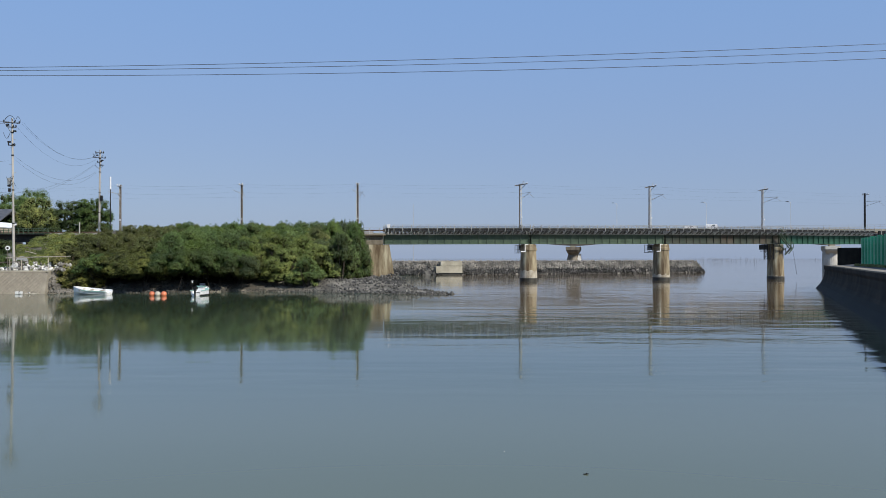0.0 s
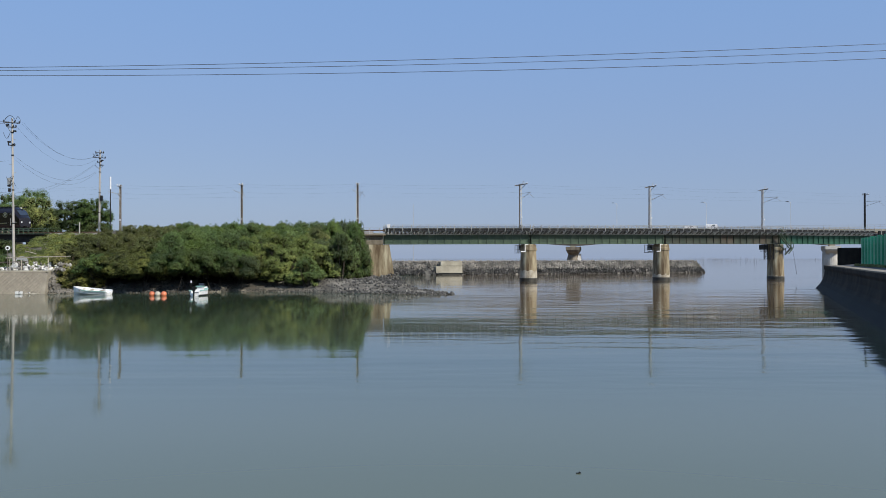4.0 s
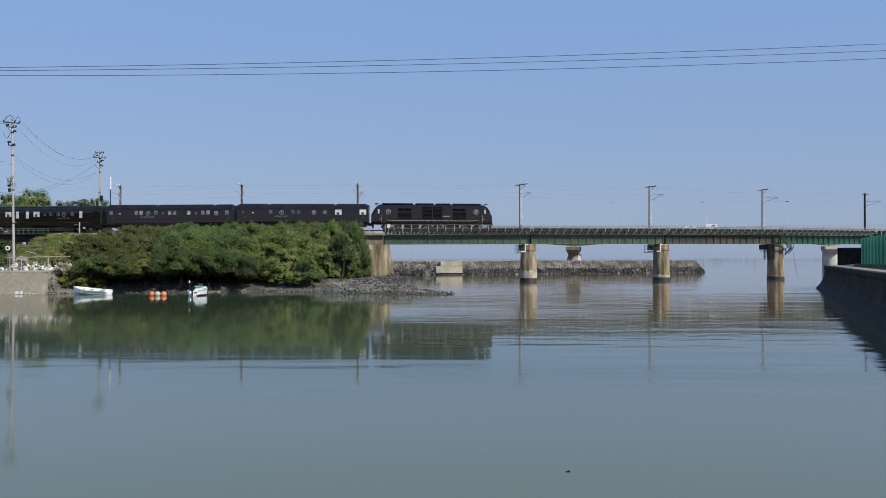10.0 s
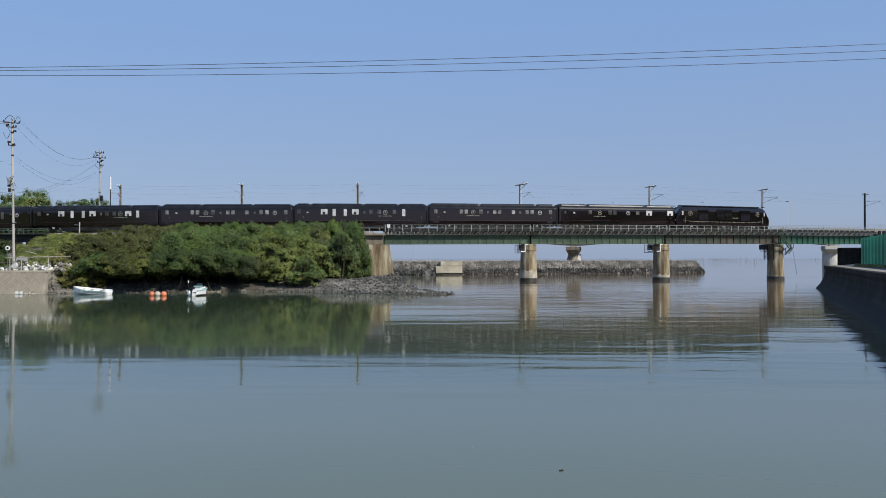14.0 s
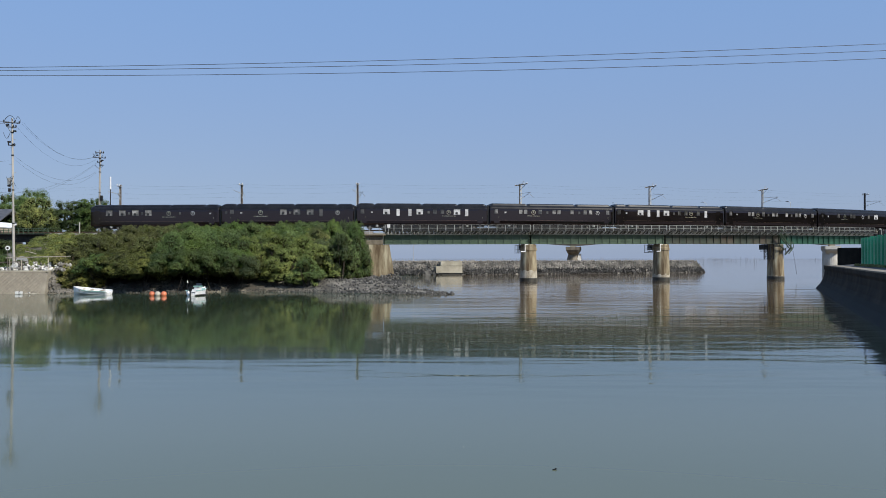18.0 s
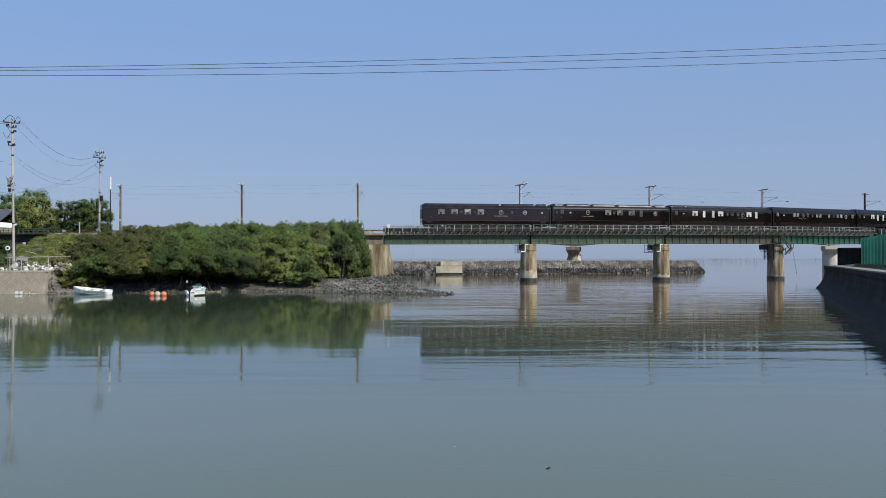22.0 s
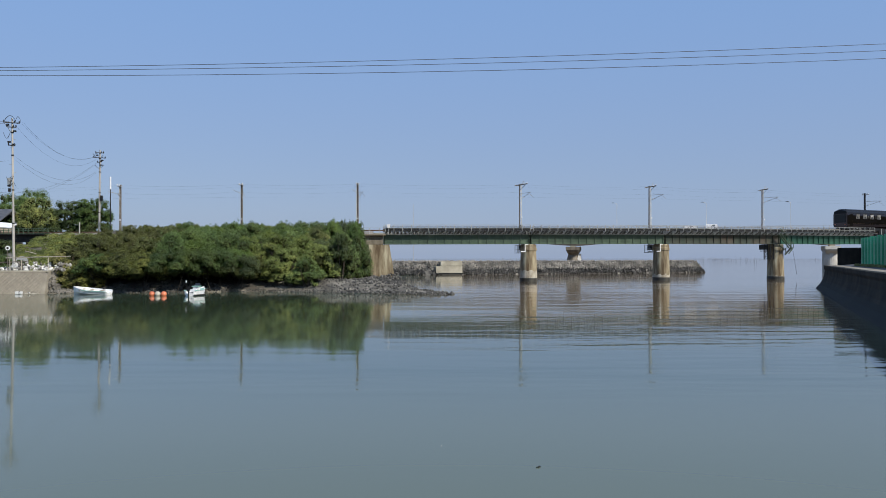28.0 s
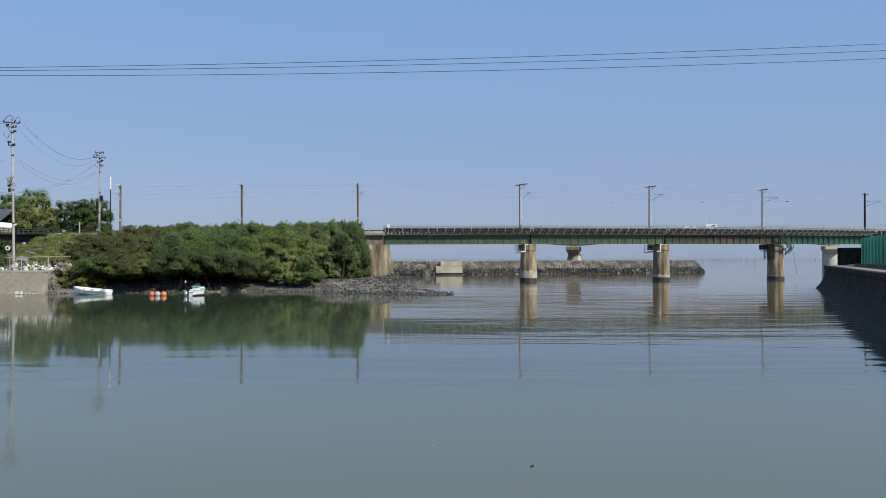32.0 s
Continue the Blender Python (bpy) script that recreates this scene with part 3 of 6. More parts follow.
def pier(s, base, caged=True):
    x, y, h = track(s)
    z = rail_z(s) - 2.26
    t = thing("bridge_pier", pose(x, y, 0, 0, 0, math.degrees(h)), "round concrete bridge pier with brown stains and a dark tide mark", "bridge pier", "piers of the railway bridge")

    def ring(rx, ry, zz, n=28):
        return [(rx * math.cos(2 * math.pi * i / n), ry * math.sin(2 * math.pi * i / n), zz) for i in range(n)]
    bm = B()
    loft(bm, [ring(1.36, 1.5, 0.28), ring(1.33, 1.47, 1.1), ring(1.28, 1.42, 2.5), ring(1.20, 1.33, z - 1.02)])
    part("shaft", bm, M["pier"], t)
    bm = B()
    loft(bm, [ring(1.37, 1.51, -1.6), ring(1.372, 1.512, 0.40), ring(1.366, 1.506, 0.56)])
    part("tide_band", bm, M["wet_concrete"], t, "dark wet foot with algae")
    bm = B()
    n = 28
    rim = [base + 0.10 * math.sin(i * 1.9) + 0.07 * math.sin(i * 4.3) for i in range(n)]
    loft(bm, [ring(1.364, 1.504, 0.55), [((1.345 - 0.018 * k) * math.cos(2 * math.pi * i / n), (1.485 - 0.018 * k) * math.sin(2 * math.pi * i / n), k) for i, k in enumerate(rim)]], caps=False)
    part("splash_zone", bm, M["splash"], t, "pale bleached band above the tide mark")
    bm = B()
    loft(bm, [ring(1.27, 1.40, z - 1.03), ring(1.30, 1.43, z - 0.95), ring(1.30, 1.43, z - 0.62), ring(1.24, 1.37, z - 0.55)])
    part("collar", bm, M["pier"], t)
    bm = B()
    loft(bm, [ring(1.22, 1.35, z - 0.56), ring(1.22, 1.35, z - 0.12), ring(1.12, 1.25, z - 0.02)])
    part("cap", bm, M["pier"], t)
    for sx in (-0.45, 0.45):
        for sy in (-0.95, 0.95):
            part("bearing", box(B(), (sx, sy, z + 0.01), (0.4, 0.42, 0.08)), M["steel_dark"], t)
    # outrigger that carries the wire mast on the far side
    o = part("mast_outrigger", box(B(), (-0.55, 1.9, z - 0.5), (0.42, 2.3, 0.85)), M["steel_dark"], t)
    for dz in (-0.1, -1.15):
        part("brace", rod(B(), (-0.65, 1.0, z + dz), (-0.65, 2.9, z + dz), 0.06), M["steel_dark"], o)
    if not caged:
        return t
    bm = B()
    for dx in (-1.45, -0.85):
        for dy in (1.3, 2.7):
            rod(bm, (dx, dy, z - 1.35), (dx, dy, z - 0.1), 0.045)
    for dz in (-1.35, -0.75, -0.15):
        for dy in (1.3, 2.7):
            rod(bm, (-1.45, dy, z + dz), (-0.85, dy, z + dz), 0.035)
        for dx in (-1.45, -0.85):
            rod(bm, (dx, 1.3, z + dz), (dx, 2.7, z + dz), 0.035)
    part("refuge_cage", bm, M["steel_grey"], t, "small grey steel cage beside the pier head")
    pipe = part("drain_pipe", rod(B(), (-0.85, -1.15, z - 1.2), (-0.85, -1.15, z - 0.02), 0.07), M["white_paint"], t, "white angled drain pipe")
    part("pipe_elbow", rod(B(), (-1.5, -1.15, z - 1.17), (-0.85, -1.15, z - 1.17), 0.07), M["white_paint"], pipe)
    part("pipe_top", rod(B(), (-0.85, -1.15, z - 0.05), (-0.35, -1.15, z - 0.05), 0.07), M["white_paint"], pipe)
    part("cage_floor", box(B(), (-1.2, 2.0, z - 1.36), (0.75, 1.45, 0.05)), M["steel_dark"], t)
    return t


piers = [pier(s, h, s < 80) for s, h in zip(SPAN[1:4], (1.75, 1.15, 0.7))]

# ladder stair and hanging ropes on the third pier
st_x, st_y, st_h = track(SPAN[3])
lad = thing("access_stair", pose(st_x, st_y, rail_z(SPAN[3]), 0, 0, math.degrees(st_h)), "green steel access stair bent round a pier head", "stair")
for y in (-2.3, -1.75):
    part("stringer", rod(B(), (-1.2, y, -0.5), (1.3, y, -2.9), 0.10), M["girder_green"], lad)
bm = B()
box(bm, (0, 0, 0), (0.22, 0.55, 0.04))
me = bpy.data.meshes.new("tread")
bm.to_mesh(me)
bm.free()
me.materials.append(M["girder_green"])
for i in range(9):
    f = (i + 0.5) / 9
    piece("tread", me, lad, pose(-1.2 + 2.5 * f, -2.02, -0.5 - 2.4 * f))
part("landing", box(B(), (0.9, -2.0, -2.95), (1.6, 0.9, 0.06)), M["girder_green"], lad)
for x in (0.2, 0.95, 1.6):
    part("rail_post", rod(B(), (x, -2.42, -2.95), (x, -2.42, -1.95), 0.055, seg=6), M["girder_green"], lad)
part("handrail", rod(B(), (0.2, -2.42, -1.95), (1.7, -2.42, -1.95), 0.05, seg=6), M["girder_green"], lad)
for x in (-0.9, 0.2):
    part("strut", rod(B(), (x, -1.9, -3.9), (x + 1.0, -2.2, -2.95), 0.05, seg=6), M["steel_dark"], lad)
# hanging ladder cage on the other side of the pier head
for x in (-2.05, -1.25):
    for y in (-0.9, 0.5):
        part("cage_post", rod(B(), (x, y, -4.9), (x, y, -2.2), 0.09, seg=6), M["train_black"], lad)
bm = B()
for k in range(7):
    z = -4.8 + 0.42 * k
    for y in (-0.9, 0.5):
        rod(bm, (-2.05, y, z), (-1.25, y, z), 0.045, seg=5)
        rod(bm, (-2.05 if k % 2 else -1.25, y, z), (-1.25 if k % 2 else -2.05, y, z + 0.42), 0.04, seg=5)
part("cage_rungs", bm, M["train_black"], lad)
# second flight and knee braces
for y in (-2.3, -1.75):
    part("stringer", rod(B(), (1.6, y, -2.9), (0.7, y, -3.9), 0.10), M["girder_green"], lad)
for x in (-0.9, -0.2, 0.5, 1.2):
    part("baluster", rod(B(), (x, -2.36, -0.75 - 0.96 * (x + 0.9)), (x, -2.36, 0.15 - 0.96 * (x + 0.9)), 0.055, seg=5), M["girder_green"], lad)
part("stair_rail", rod(B(), (-1.2, -2.36, 0.4), (1.4, -2.36, -2.05), 0.06, seg=6), M["girder_green"], lad)
for a, c in (((1.6, -2.0, -2.95), (0.6, -1.5, -4.1)), ((0.3, -2.0, -2.95), (0.9, -1.5, -4.0)), ((-1.0, -1.9, -2.4), (0.2, -1.8, -3.3))):
    part("knee_brace", rod(B(), a, c, 0.08, seg=6), M["girder_green"], lad)
rope = [(1.5, -2.3, -3.0), (1.75, -2.35, -4.2), (2.0, -2.4, -5.6), (2.35, -2.4, -7.4)]
wire("rope", rope, 0.025, M["steel_dark"], lad)

# left abutment: battered concrete block under the first girder
ax, ay, ah = track(SPAN[0])
ab = thing("bridge_abutment", pose(ax, ay, 0, 0, 0, math.degrees(ah)), "brown-stained battered concrete bridge abutment", "bridge abutment")
bm = B()
zt = rail_z(16) - 2.28
loft(bm, [[(-8.5, -2.9, 0.2), (1.75, -2.9, 0.2), (1.75, 2.9, 0.2), (-8.5, 2.9, 0.2)], [(-8.5, -2.3, zt), (0.85, -2.3, zt), (0.85, 2.3, zt), (-8.5, 2.3, zt)]])
part("breast_wall", bm, M["pier"], ab)
bm = B()
box(bm, (-4.1, 0, (zt + 7.3) / 2), (8.0, 4.4, 7.3 - zt), bevel=0.04)
part("ballast_wall", bm, M["old_concrete"], ab)
part("ledge", box(B(), (-2.4, -2.35, 7.18), (5.4, 0.9, 0.22), bevel=0.02), M["old_concrete"], ab)
part("marker_board", box(B(), (0.75, -2.4, 8.5), (0.48, 0.05, 0.50)), M["white_paint"], ab, "blank white marker board")
part("marker_post", rod(B(), (0.75, -2.36, 7.3), (0.75, -2.36, 8.3), 0.03), M["steel_grey"], ab)
for i in range(3):
    part("post", box(B(), (-0.6 - 1.5 * i, -2.6, 7.75), (0.08, 0.08, 0.95)), M["steel_grey"], ab)
part("rail", rod(B(), (-3.7, -2.6, 8.2), (0.3, -2.6, 8.2), 0.025), M["steel_grey"], ab)

# right abutment behind the seawall, near-black colour standing in for its shade
bx, by, bh = track(SPAN[4])
ab2 = thing("bridge_abutment", pose(bx, by, 0, 0, 0, math.degrees(bh)), "concrete bridge abutment with its shade painted near-black", "bridge abutment")
part("breast_wall", box(B(), (5.2, 1.2, 2.75), (10.5, 9.0, 5.7), bevel=0.05), M["tide_and_shade"], ab2)
part("wing_wall", box(B(), (7.0, -5.6, 3.6), (10.0, 4.2, 3.8), bevel=0.05), M["tide_and_shade"], ab2)

# trough and posts that carry on beside the track past the bridge
trough = thing("trackside_fence", pose(0, 0, 0), "black cable trough with pale posts beside the track", "fence")
ribbon("trough", 108, 140, [(2.45, -0.9), (2.65, -0.9), (2.65, 0.18), (2.45, 0.18)], M["train_black"], 2.0, trough)
bm = B()
box(bm, (0, 0, 0.05), (0.12, 0.10, 1.2))
me = bpy.data.meshes.new("post")
bm.to_mesh(me)
bm.free()
me.materials.append(M["galvanised"])
for i in range(22):
    piece("post", me, trough, on_track(108.6 + 1.35 * i, 2.72, -0.1))

# small girder bridge over the lane on the left
lx0, ly0, _ = track(-50.0)
lx1, ly1, _ = track(-35.3)
lane = thing("lane_bridge", pose(lx0, ly0, rail_z(-43), 0, 0, math.degrees(math.atan2(ly1 - ly0, lx1 - lx0))), "short dark girder bridge with green railings over a lane", "bridge span")
Ls = math.hypot(lx1 - lx0, ly1 - ly0)
for y in (-1.0, 1.0):
    part("girder", box(B(), (Ls / 2, y, -0.95), (Ls, 0.12, 1.1)), M["steel_dark"], lane)
part("deck", box(B(), (Ls / 2, 0, -0.32), (Ls, 4.0, 0.12)), M["steel_dark"], lane)
bm = B()
box(bm, (0, 0, 0.4), (0.08, 0.08, 0.9))
me = bpy.data.meshes.new("post")
bm.to_mesh(me)
bm.free()
me.materials.append(M["girder_green"])
for i in range(18):
    piece("post", me, lane, pose(0.4 + i * (Ls - 0.5) / 17, -2.0, -0.3))
for z in (0.55, 0.25, -0.2):
    part("rail", box(B(), (Ls / 2, -2.0, z), (Ls, 0.05, 0.06)), M["girder_green"], lane)
# its abutment on the river side
cx_, cy_, ch_ = track(-35.3)
ab3 = thing("bridge_abutment", pose(cx_, cy_, 0, 0, 0, math.degrees(ch_)), "old concrete abutment of the lane bridge", "bridge abutment")
part("breast_wall", box(B(), (0.8, 0, 4.6), (1.2, 4.6, 4.6), bevel=0.05), M["old_concrete"], ab3)


# ---- riprap ----
def rock_points(seed):
    rnd = random.Random(seed)
    bm = B()
    bmesh.ops.create_icosphere(bm, subdivisions=1, radius=0.5)
    for v in bm.verts:
        v.co *= rnd.uniform(0.72, 1.25)
        v.co.z *= 0.75
        v.co.x *= rnd.uniform(0.9, 1.3)
    bm.verts.index_update()
    verts = np.array([v.co[:] for v in bm.verts])
    faces = np.array([[v.index for v in f.verts] for f in bm.faces])
    bm.free()
    return verts, faces


ROCKS = [rock_points(i) for i in range(8)]
ROCK_MESH = {}


def rock_mesh(i, mat):
    key = (i, mat.name)
    if key not in ROCK_MESH:
        me = bpy.data.meshes.new("stone")
        me.from_pydata(ROCKS[i][0].tolist(), [], ROCKS[i][1].tolist())
        me.materials.append(mat)
        ROCK_MESH[key] = me
    return ROCK_MESH[key]


def rock_heap(name, placed, mat, parent, label=""):
    """Many stones joined into one mesh: placed holds rows of x, y, z, size, seed."""
    V, F, k = [], [], 0
    for x, y, z, s, seed in placed:
        rnd = random.Random(seed)
        v, f = ROCKS[seed % 8]
        m = np.array(Euler((rnd.uniform(0, 6), rnd.uniform(0, 6), rnd.uniform(0, 6))).to_matrix())
        V.append((v * s) @ m.T + (x, y, z))
        F.append(f + k)
        k += len(v)
    me = bpy.data.meshes.new(name)
    me.from_pydata(np.concatenate(V).tolist(), [], np.concatenate(F).tolist())
    me.materials.append(mat)
    ob = new(name, me)
    ob.parent = parent
    return tagged(ob, label, kind="stuff")


# breakwater in the sea behind the bridge
BW = [(-18.0, 186.0), (-4.0, 186.0), (14.0, 193.0), (34.0, 203.0), (52.0, 212.0), (64.6, 218.5)]


def along(pts, n):
    out = []
    seg = [math.dist(a, b) for a, b in zip(pts, pts[1:])]
    tot = sum(seg)
    for i in range(n):
        d = tot * i / (n - 1)
        for (a, b), L in zip(zip(pts, pts[1:]), seg):
            if d <= L + 1e-6:
                f = d / L
                out.append((a[0] + (b[0] - a[0]) * f, a[1] + (b[1] - a[1]) * f, math.atan2(b[1] - a[1], b[0] - a[0])))
                break
            d -= L
    return out


bm = B()
line = along(BW, 30)
rings = []
for i, (x, y, h) in enumerate(line):
    k = 1.0 if i < 29 else 0.75
    pr = [(-4.0, -1.0), (-3.2, 0.0), (-0.9, 2.7 * k), (1.6, 2.8 * k), (4.2, 0.0), (5.0, -1.0)]
    rings.append([(x - math.sin(h) * u, y + math.cos(h) * u, z) for u, z in pr])
loft(bm, rings)
bmesh.ops.recalc_face_normals(bm, faces=bm.faces)
bw = tagged(part("breakwater", bm, M["rock"]), "low rubble mound breakwater of grey stones", "breakwater", kind="structure")
rnd = random.Random(5)
low, high = [], []
for x, y, h in along(BW, 150):
    for j in range(48):
        t = rnd.random()
        u, z = (-3.5 + 2.6 * t / 0.62, 0.15 + 2.75 * t / 0.62) if t < 0.62 else (-0.9 + 2.6 * (t - 0.62) / 0.38, 2.85)
        a = rnd.uniform(-0.5, 0.5)
        row = (x - math.sin(h) * u + math.cos(h) * a, y + math.cos(h) * u + math.sin(h) * a, z + rnd.uniform(-0.15, 0.15), rnd.uniform(0.22, 0.5), rnd.randrange(9999))
        (low if z < 1.35 + rnd.uniform(-0.3, 0.3) else high).append(row)
x0, y0, h0 = line[-1]
for i in range(420):
    a, t = rnd.uniform(-1.7, 1.5) + h0, rnd.random()
    r, z = 2.1 * (1 - t) + 0.4, 2.7 * t
    row = (x0 + r * math.cos(a) * 1.1, y0 + r * math.sin(a), z, rnd.uniform(0.28, 0.6), rnd.randrange(9999))
    (low if z < 1.35 else high).append(row)
rock_heap("tidal_stones", low, M["rock_low"], bw, "dark wet stones below the tide line")
rock_heap("crest_stones", high, M["rock_light"], bw, "pale dry stones of the crest")
# landing block let into it
blk = thing("landing_block", pose(1.2, 184.9, 0, 0, 0, 6), "pale buff concrete landing block in the breakwater", "concrete block")
part("block", box(B(), (0, 0, 1.15), (5.8, 2.6, 1.5), bevel=0.06), M["concrete"], blk)
part("upper_block", box(B(), (0.55, 0.35, 2.45), (4.7, 1.9, 0.95), bevel=0.06), M["concrete"], blk)
part("foot", box(B(), (0.1, 0, 0.1), (5.2, 2.2, 0.5), bevel=0.04), M["wet_concrete"], blk)
# stones lining the spit, the nearest as pieces
spit = tagged(new("spit_stones"), "heap of dark angular riprap stones on the spit", "riprap", kind="structure")
rnd = random.Random(11)
near, rest = 0, []
tries = 0
while near < 290 and tries < 9000:
    tries += 1
    x, y = rnd.uniform(-11.5, 1.5), rnd.uniform(84.3, 128)
    d = shore_distance(x, y)
    if d < -0.35 or d > 6.0:
        continue
    s, off = spot(x, y)
    if x < -8.5 + (y - 85) * 0.02 and d > 2:
        continue
    hump = 1.3 * math.exp(-(((x + 6.3) / 1.5) ** 2 + ((y - 106) / 9) ** 2))
    z = max(0.0, ground_z(x, y)) + hump * rnd.random() + 0.05
    sz = rnd.uniform(0.2, 0.44)
    if near % 5 == 4:
        rest.append((x + 0.6, y + 0.3, z, sz, rnd.randrange(9999)))
    piece("stone", rock_mesh(rnd.randrange(8), M["rock"]), spit, Matrix.LocRotScale((x, y, z), Euler((rnd.uniform(0, 6), rnd.uniform(0, 6), rnd.uniform(0, 6))), (sz, sz, sz)))
    near += 1
for i in range(10000):
    x, y = rnd.uniform(-38, 0), rnd.uniform(86, 122)
    d = shore_distance(x, y)
    if -0.2 < d < 6.5 and (x > -16 or d < 3.5):
        hump = 1.25 * math.exp(-(((x + 6.3) / 1.5) ** 2 + ((y - 106) / 9) ** 2))
        rest.append((x, y, max(0.0, ground_z(x, y)) + hump * rnd.random(), rnd.uniform(0.08, 0.30), rnd.randrange(9999)))
foot = []
for i in range(420):
    x, y = rnd.uniform(-41.3, -36.6), rnd.uniform(87.0, 89.8)
    if shore_distance(x, y) > -0.1:
        foot.append((x, y, max(0.0, ground_z(x, y)) + 0.06, rnd.uniform(0.22, 0.55), rnd.randrange(9999)))
wet = []
for i in range(4200):
    x, y = rnd.uniform(-40, 1.2), rnd.uniform(84.4, 96)
    d = shore_distance(x, y)
    if -0.25 < d < 0.8:
        wet.append((x, y, max(-0.02, ground_z(x, y)), rnd.uniform(0.14, 0.42), rnd.randrange(9999)))
rock_heap("quay_foot_stones", foot, M["rock_light"], spit, "pale grey stones at the quay end")
rock_heap("tide_line_stones", wet, M["wet_concrete"], spit, "dark wet stones along the water line")
rock_heap("shore_stones", rest, M["rock"], spit, "grey stones and gravel scattered on the shore")


# ---- road bridge in the distance ----
RA, RB = Vector((35.0, 256.0, 0)), Vector((112.0, 236.0, 0))
rd = (RB - RA).normalized()
road = thing("road_bridge", pose(RA.x, RA.y, 0, 0, 0, math.degrees(math.atan2(rd.y, rd.x))), "pale concrete road bridge behind the railway bridge", "road bridge")
bm = B()
rings = []
for u in np.linspace(-150, 150, 61):
    k = min(abs(((u - 4.4 + 35.7) % 71.4) - 35.7), 35.7) / 35.7
    zb = 8.9 - 1.7 * (1 - k) ** 2
    rings.append([(u, -4.5, 10.6), (u, -4.5, 11.6), (u, 4.5, 11.6), (u, 4.5, 10.6), (u, 2.6, zb), (u, -2.6, zb)])
loft(bm, rings)
bmesh.ops.recalc_face_normals(bm, faces=bm.faces)
part("deck", bm, M["concrete"], road)
for u in (4.4, 75.8):
    tall = u > 9
    look_ = M["pier_white"] if tall else M["old_concrete"]
    bm = B()
    ring = lambda rx, ry, z: [(u + rx * math.cos(k * math.pi / 12), ry * math.sin(k * math.pi / 12), z) for k in range(24)]
    if tall:
        loft(bm, [ring(2.2, 2.2, -1.5), ring(2.2, 2.2, 5.2)])
    else:
        loft(bm, [ring(2.3, 2.3, -1.5), ring(2.2, 2.2, 2.6), ring(1.7, 1.6, 4.3), ring(1.4, 1.4, 5.2)])
    p = part("pier", bm, look_, road, "weathered concrete column")
    bm = B()
    loft(bm, [[(u - q, -w, z), (u + q, -w, z), (u + q, w, z), (u - q, w, z)] for q, w, z in ((1.3, 1.7, 4.7), (1.75, 3.2, 5.6), (1.95, 3.6, 6.1), (1.95, 3.6, 7.0))])
    bmesh.ops.recalc_face_normals(bm, faces=bm.faces)
    part("crosshead", bm, look_, p)
    part("bearing_block", box(B(), (u, -1.4, 7.15), (1.5, 2.6, 0.5), bevel=0.04), M["concrete"], p, "pale bearing block")
    # added white wedge puts light on the pier's lower right into colour
    if not tall:
        bm = B()
        loft(bm, [[(u + x, y, z) for x, y in ((0.5, -2.75), (2.6, -2.3), (2.6, 2.0), (0.5, 2.3))] if z < 1 else [(u + 1.4 + 0.3 * x, 0.35 * y, z) for x, y in ((0.5, -2.75), (2.6, -2.3), (2.6, 2.0), (0.5, 2.3))] for z in (-1.0, 4.9)])
        bmesh.ops.recalc_face_normals(bm, faces=bm.faces)
        part("foot_guard", bm, M["pier_white"], p, "white wedge added for the pier's lit lower right")
bm = B()
box(bm, (0, 0, 0.55), (0.06, 0.06, 1.1))
me = bpy.data.meshes.new("parapet_post")
bm.to_mesh(me)
bm.free()
me.materials.append(M["steel_grey"])
for i in range(100):
    piece("parapet_post", me, road, pose(-50 + i * 1.6, -4.3, 11.6))
for z in (12.7, 12.2):
    part("parapet_rail", box(B(), (20, -4.3, z), (240, 0.05, 0.05)), M["steel_grey"], road)


def street_lamp(u, h):
    p = RA + rd * u
    t = thing("street_lamp", pose(p.x, p.y, 11.6, 0, 0, math.degrees(math.atan2(rd.y, rd.x))), "slim grey street lamp on the road bridge", "street lamp", "street lamps of the road bridge")
    # post and arm coloured pale to stand in for haze
    part("post", rod(B(), (0, 4.2, 0), (0, 4.2, h), 0.06, 0.04), M["galvanised_bright"], t)
    part("arm", rod(B(), (0, 4.2, h), (-0.9, 3.2, h + 0.25), 0.04), M["galvanised_bright"], t)
    part("lamp_head", box(B(), (-1.1, 3.0, h + 0.25), (0.75, 0.3, 0.16), bevel=0.03), M["steel_dark"], t)


for px_u, h in ((17.0, 8.4), (42.8, 8.2), (66.0, 8.0)):
    street_lamp(px_u, h)


def van(u, L, H):
    p = RA + rd * u
    t = thing("van", pose(p.x, p.y, 11.6, 0, 0, math.degrees(math.atan2(rd.y, rd.x))), "white parked van on the road bridge", "van")
    bm = B()
    loft(bm, [[(x, y, z) for x, z in ((-L / 2, 0.35), (L / 2, 0.35), (L / 2, H * 0.55), (L * 0.36, H), (-L / 2, H))] for y in (-2.9, -1.4)])
    bmesh.ops.recalc_face_normals(bm, faces=bm.faces)
    part("body", bm, M["van_white"], t)
    part("side_window", box(B(), (0.1 * L, -2.91, H * 0.75), (L * 0.2, 0.02, H * 0.28)), M["glass_dark"], t)
    for x in (-L * 0.32, L * 0.32):
        part("wheel", rod(B(), (x, -2.95, 0.3), (x, -2.75, 0.3), 0.3, seg=14), M["train_black"], t)


van(44.1, 3.4, 1.75)
van(38.2, 3.3, 1.4)

flag = thing("mast", pose(-9.2, 262, 0), "thin pale mast standing in the sea", "mast")
part("pole", rod(B(), (0, 0, -1), (0, 0, 19.8), 0.09, 0.06), M["steel_grey"], flag)
part("tip", rod(B(), (0, 0, 19.8), (0, 0, 20.4), 0.05, 0.02), M["steel_grey"], flag)

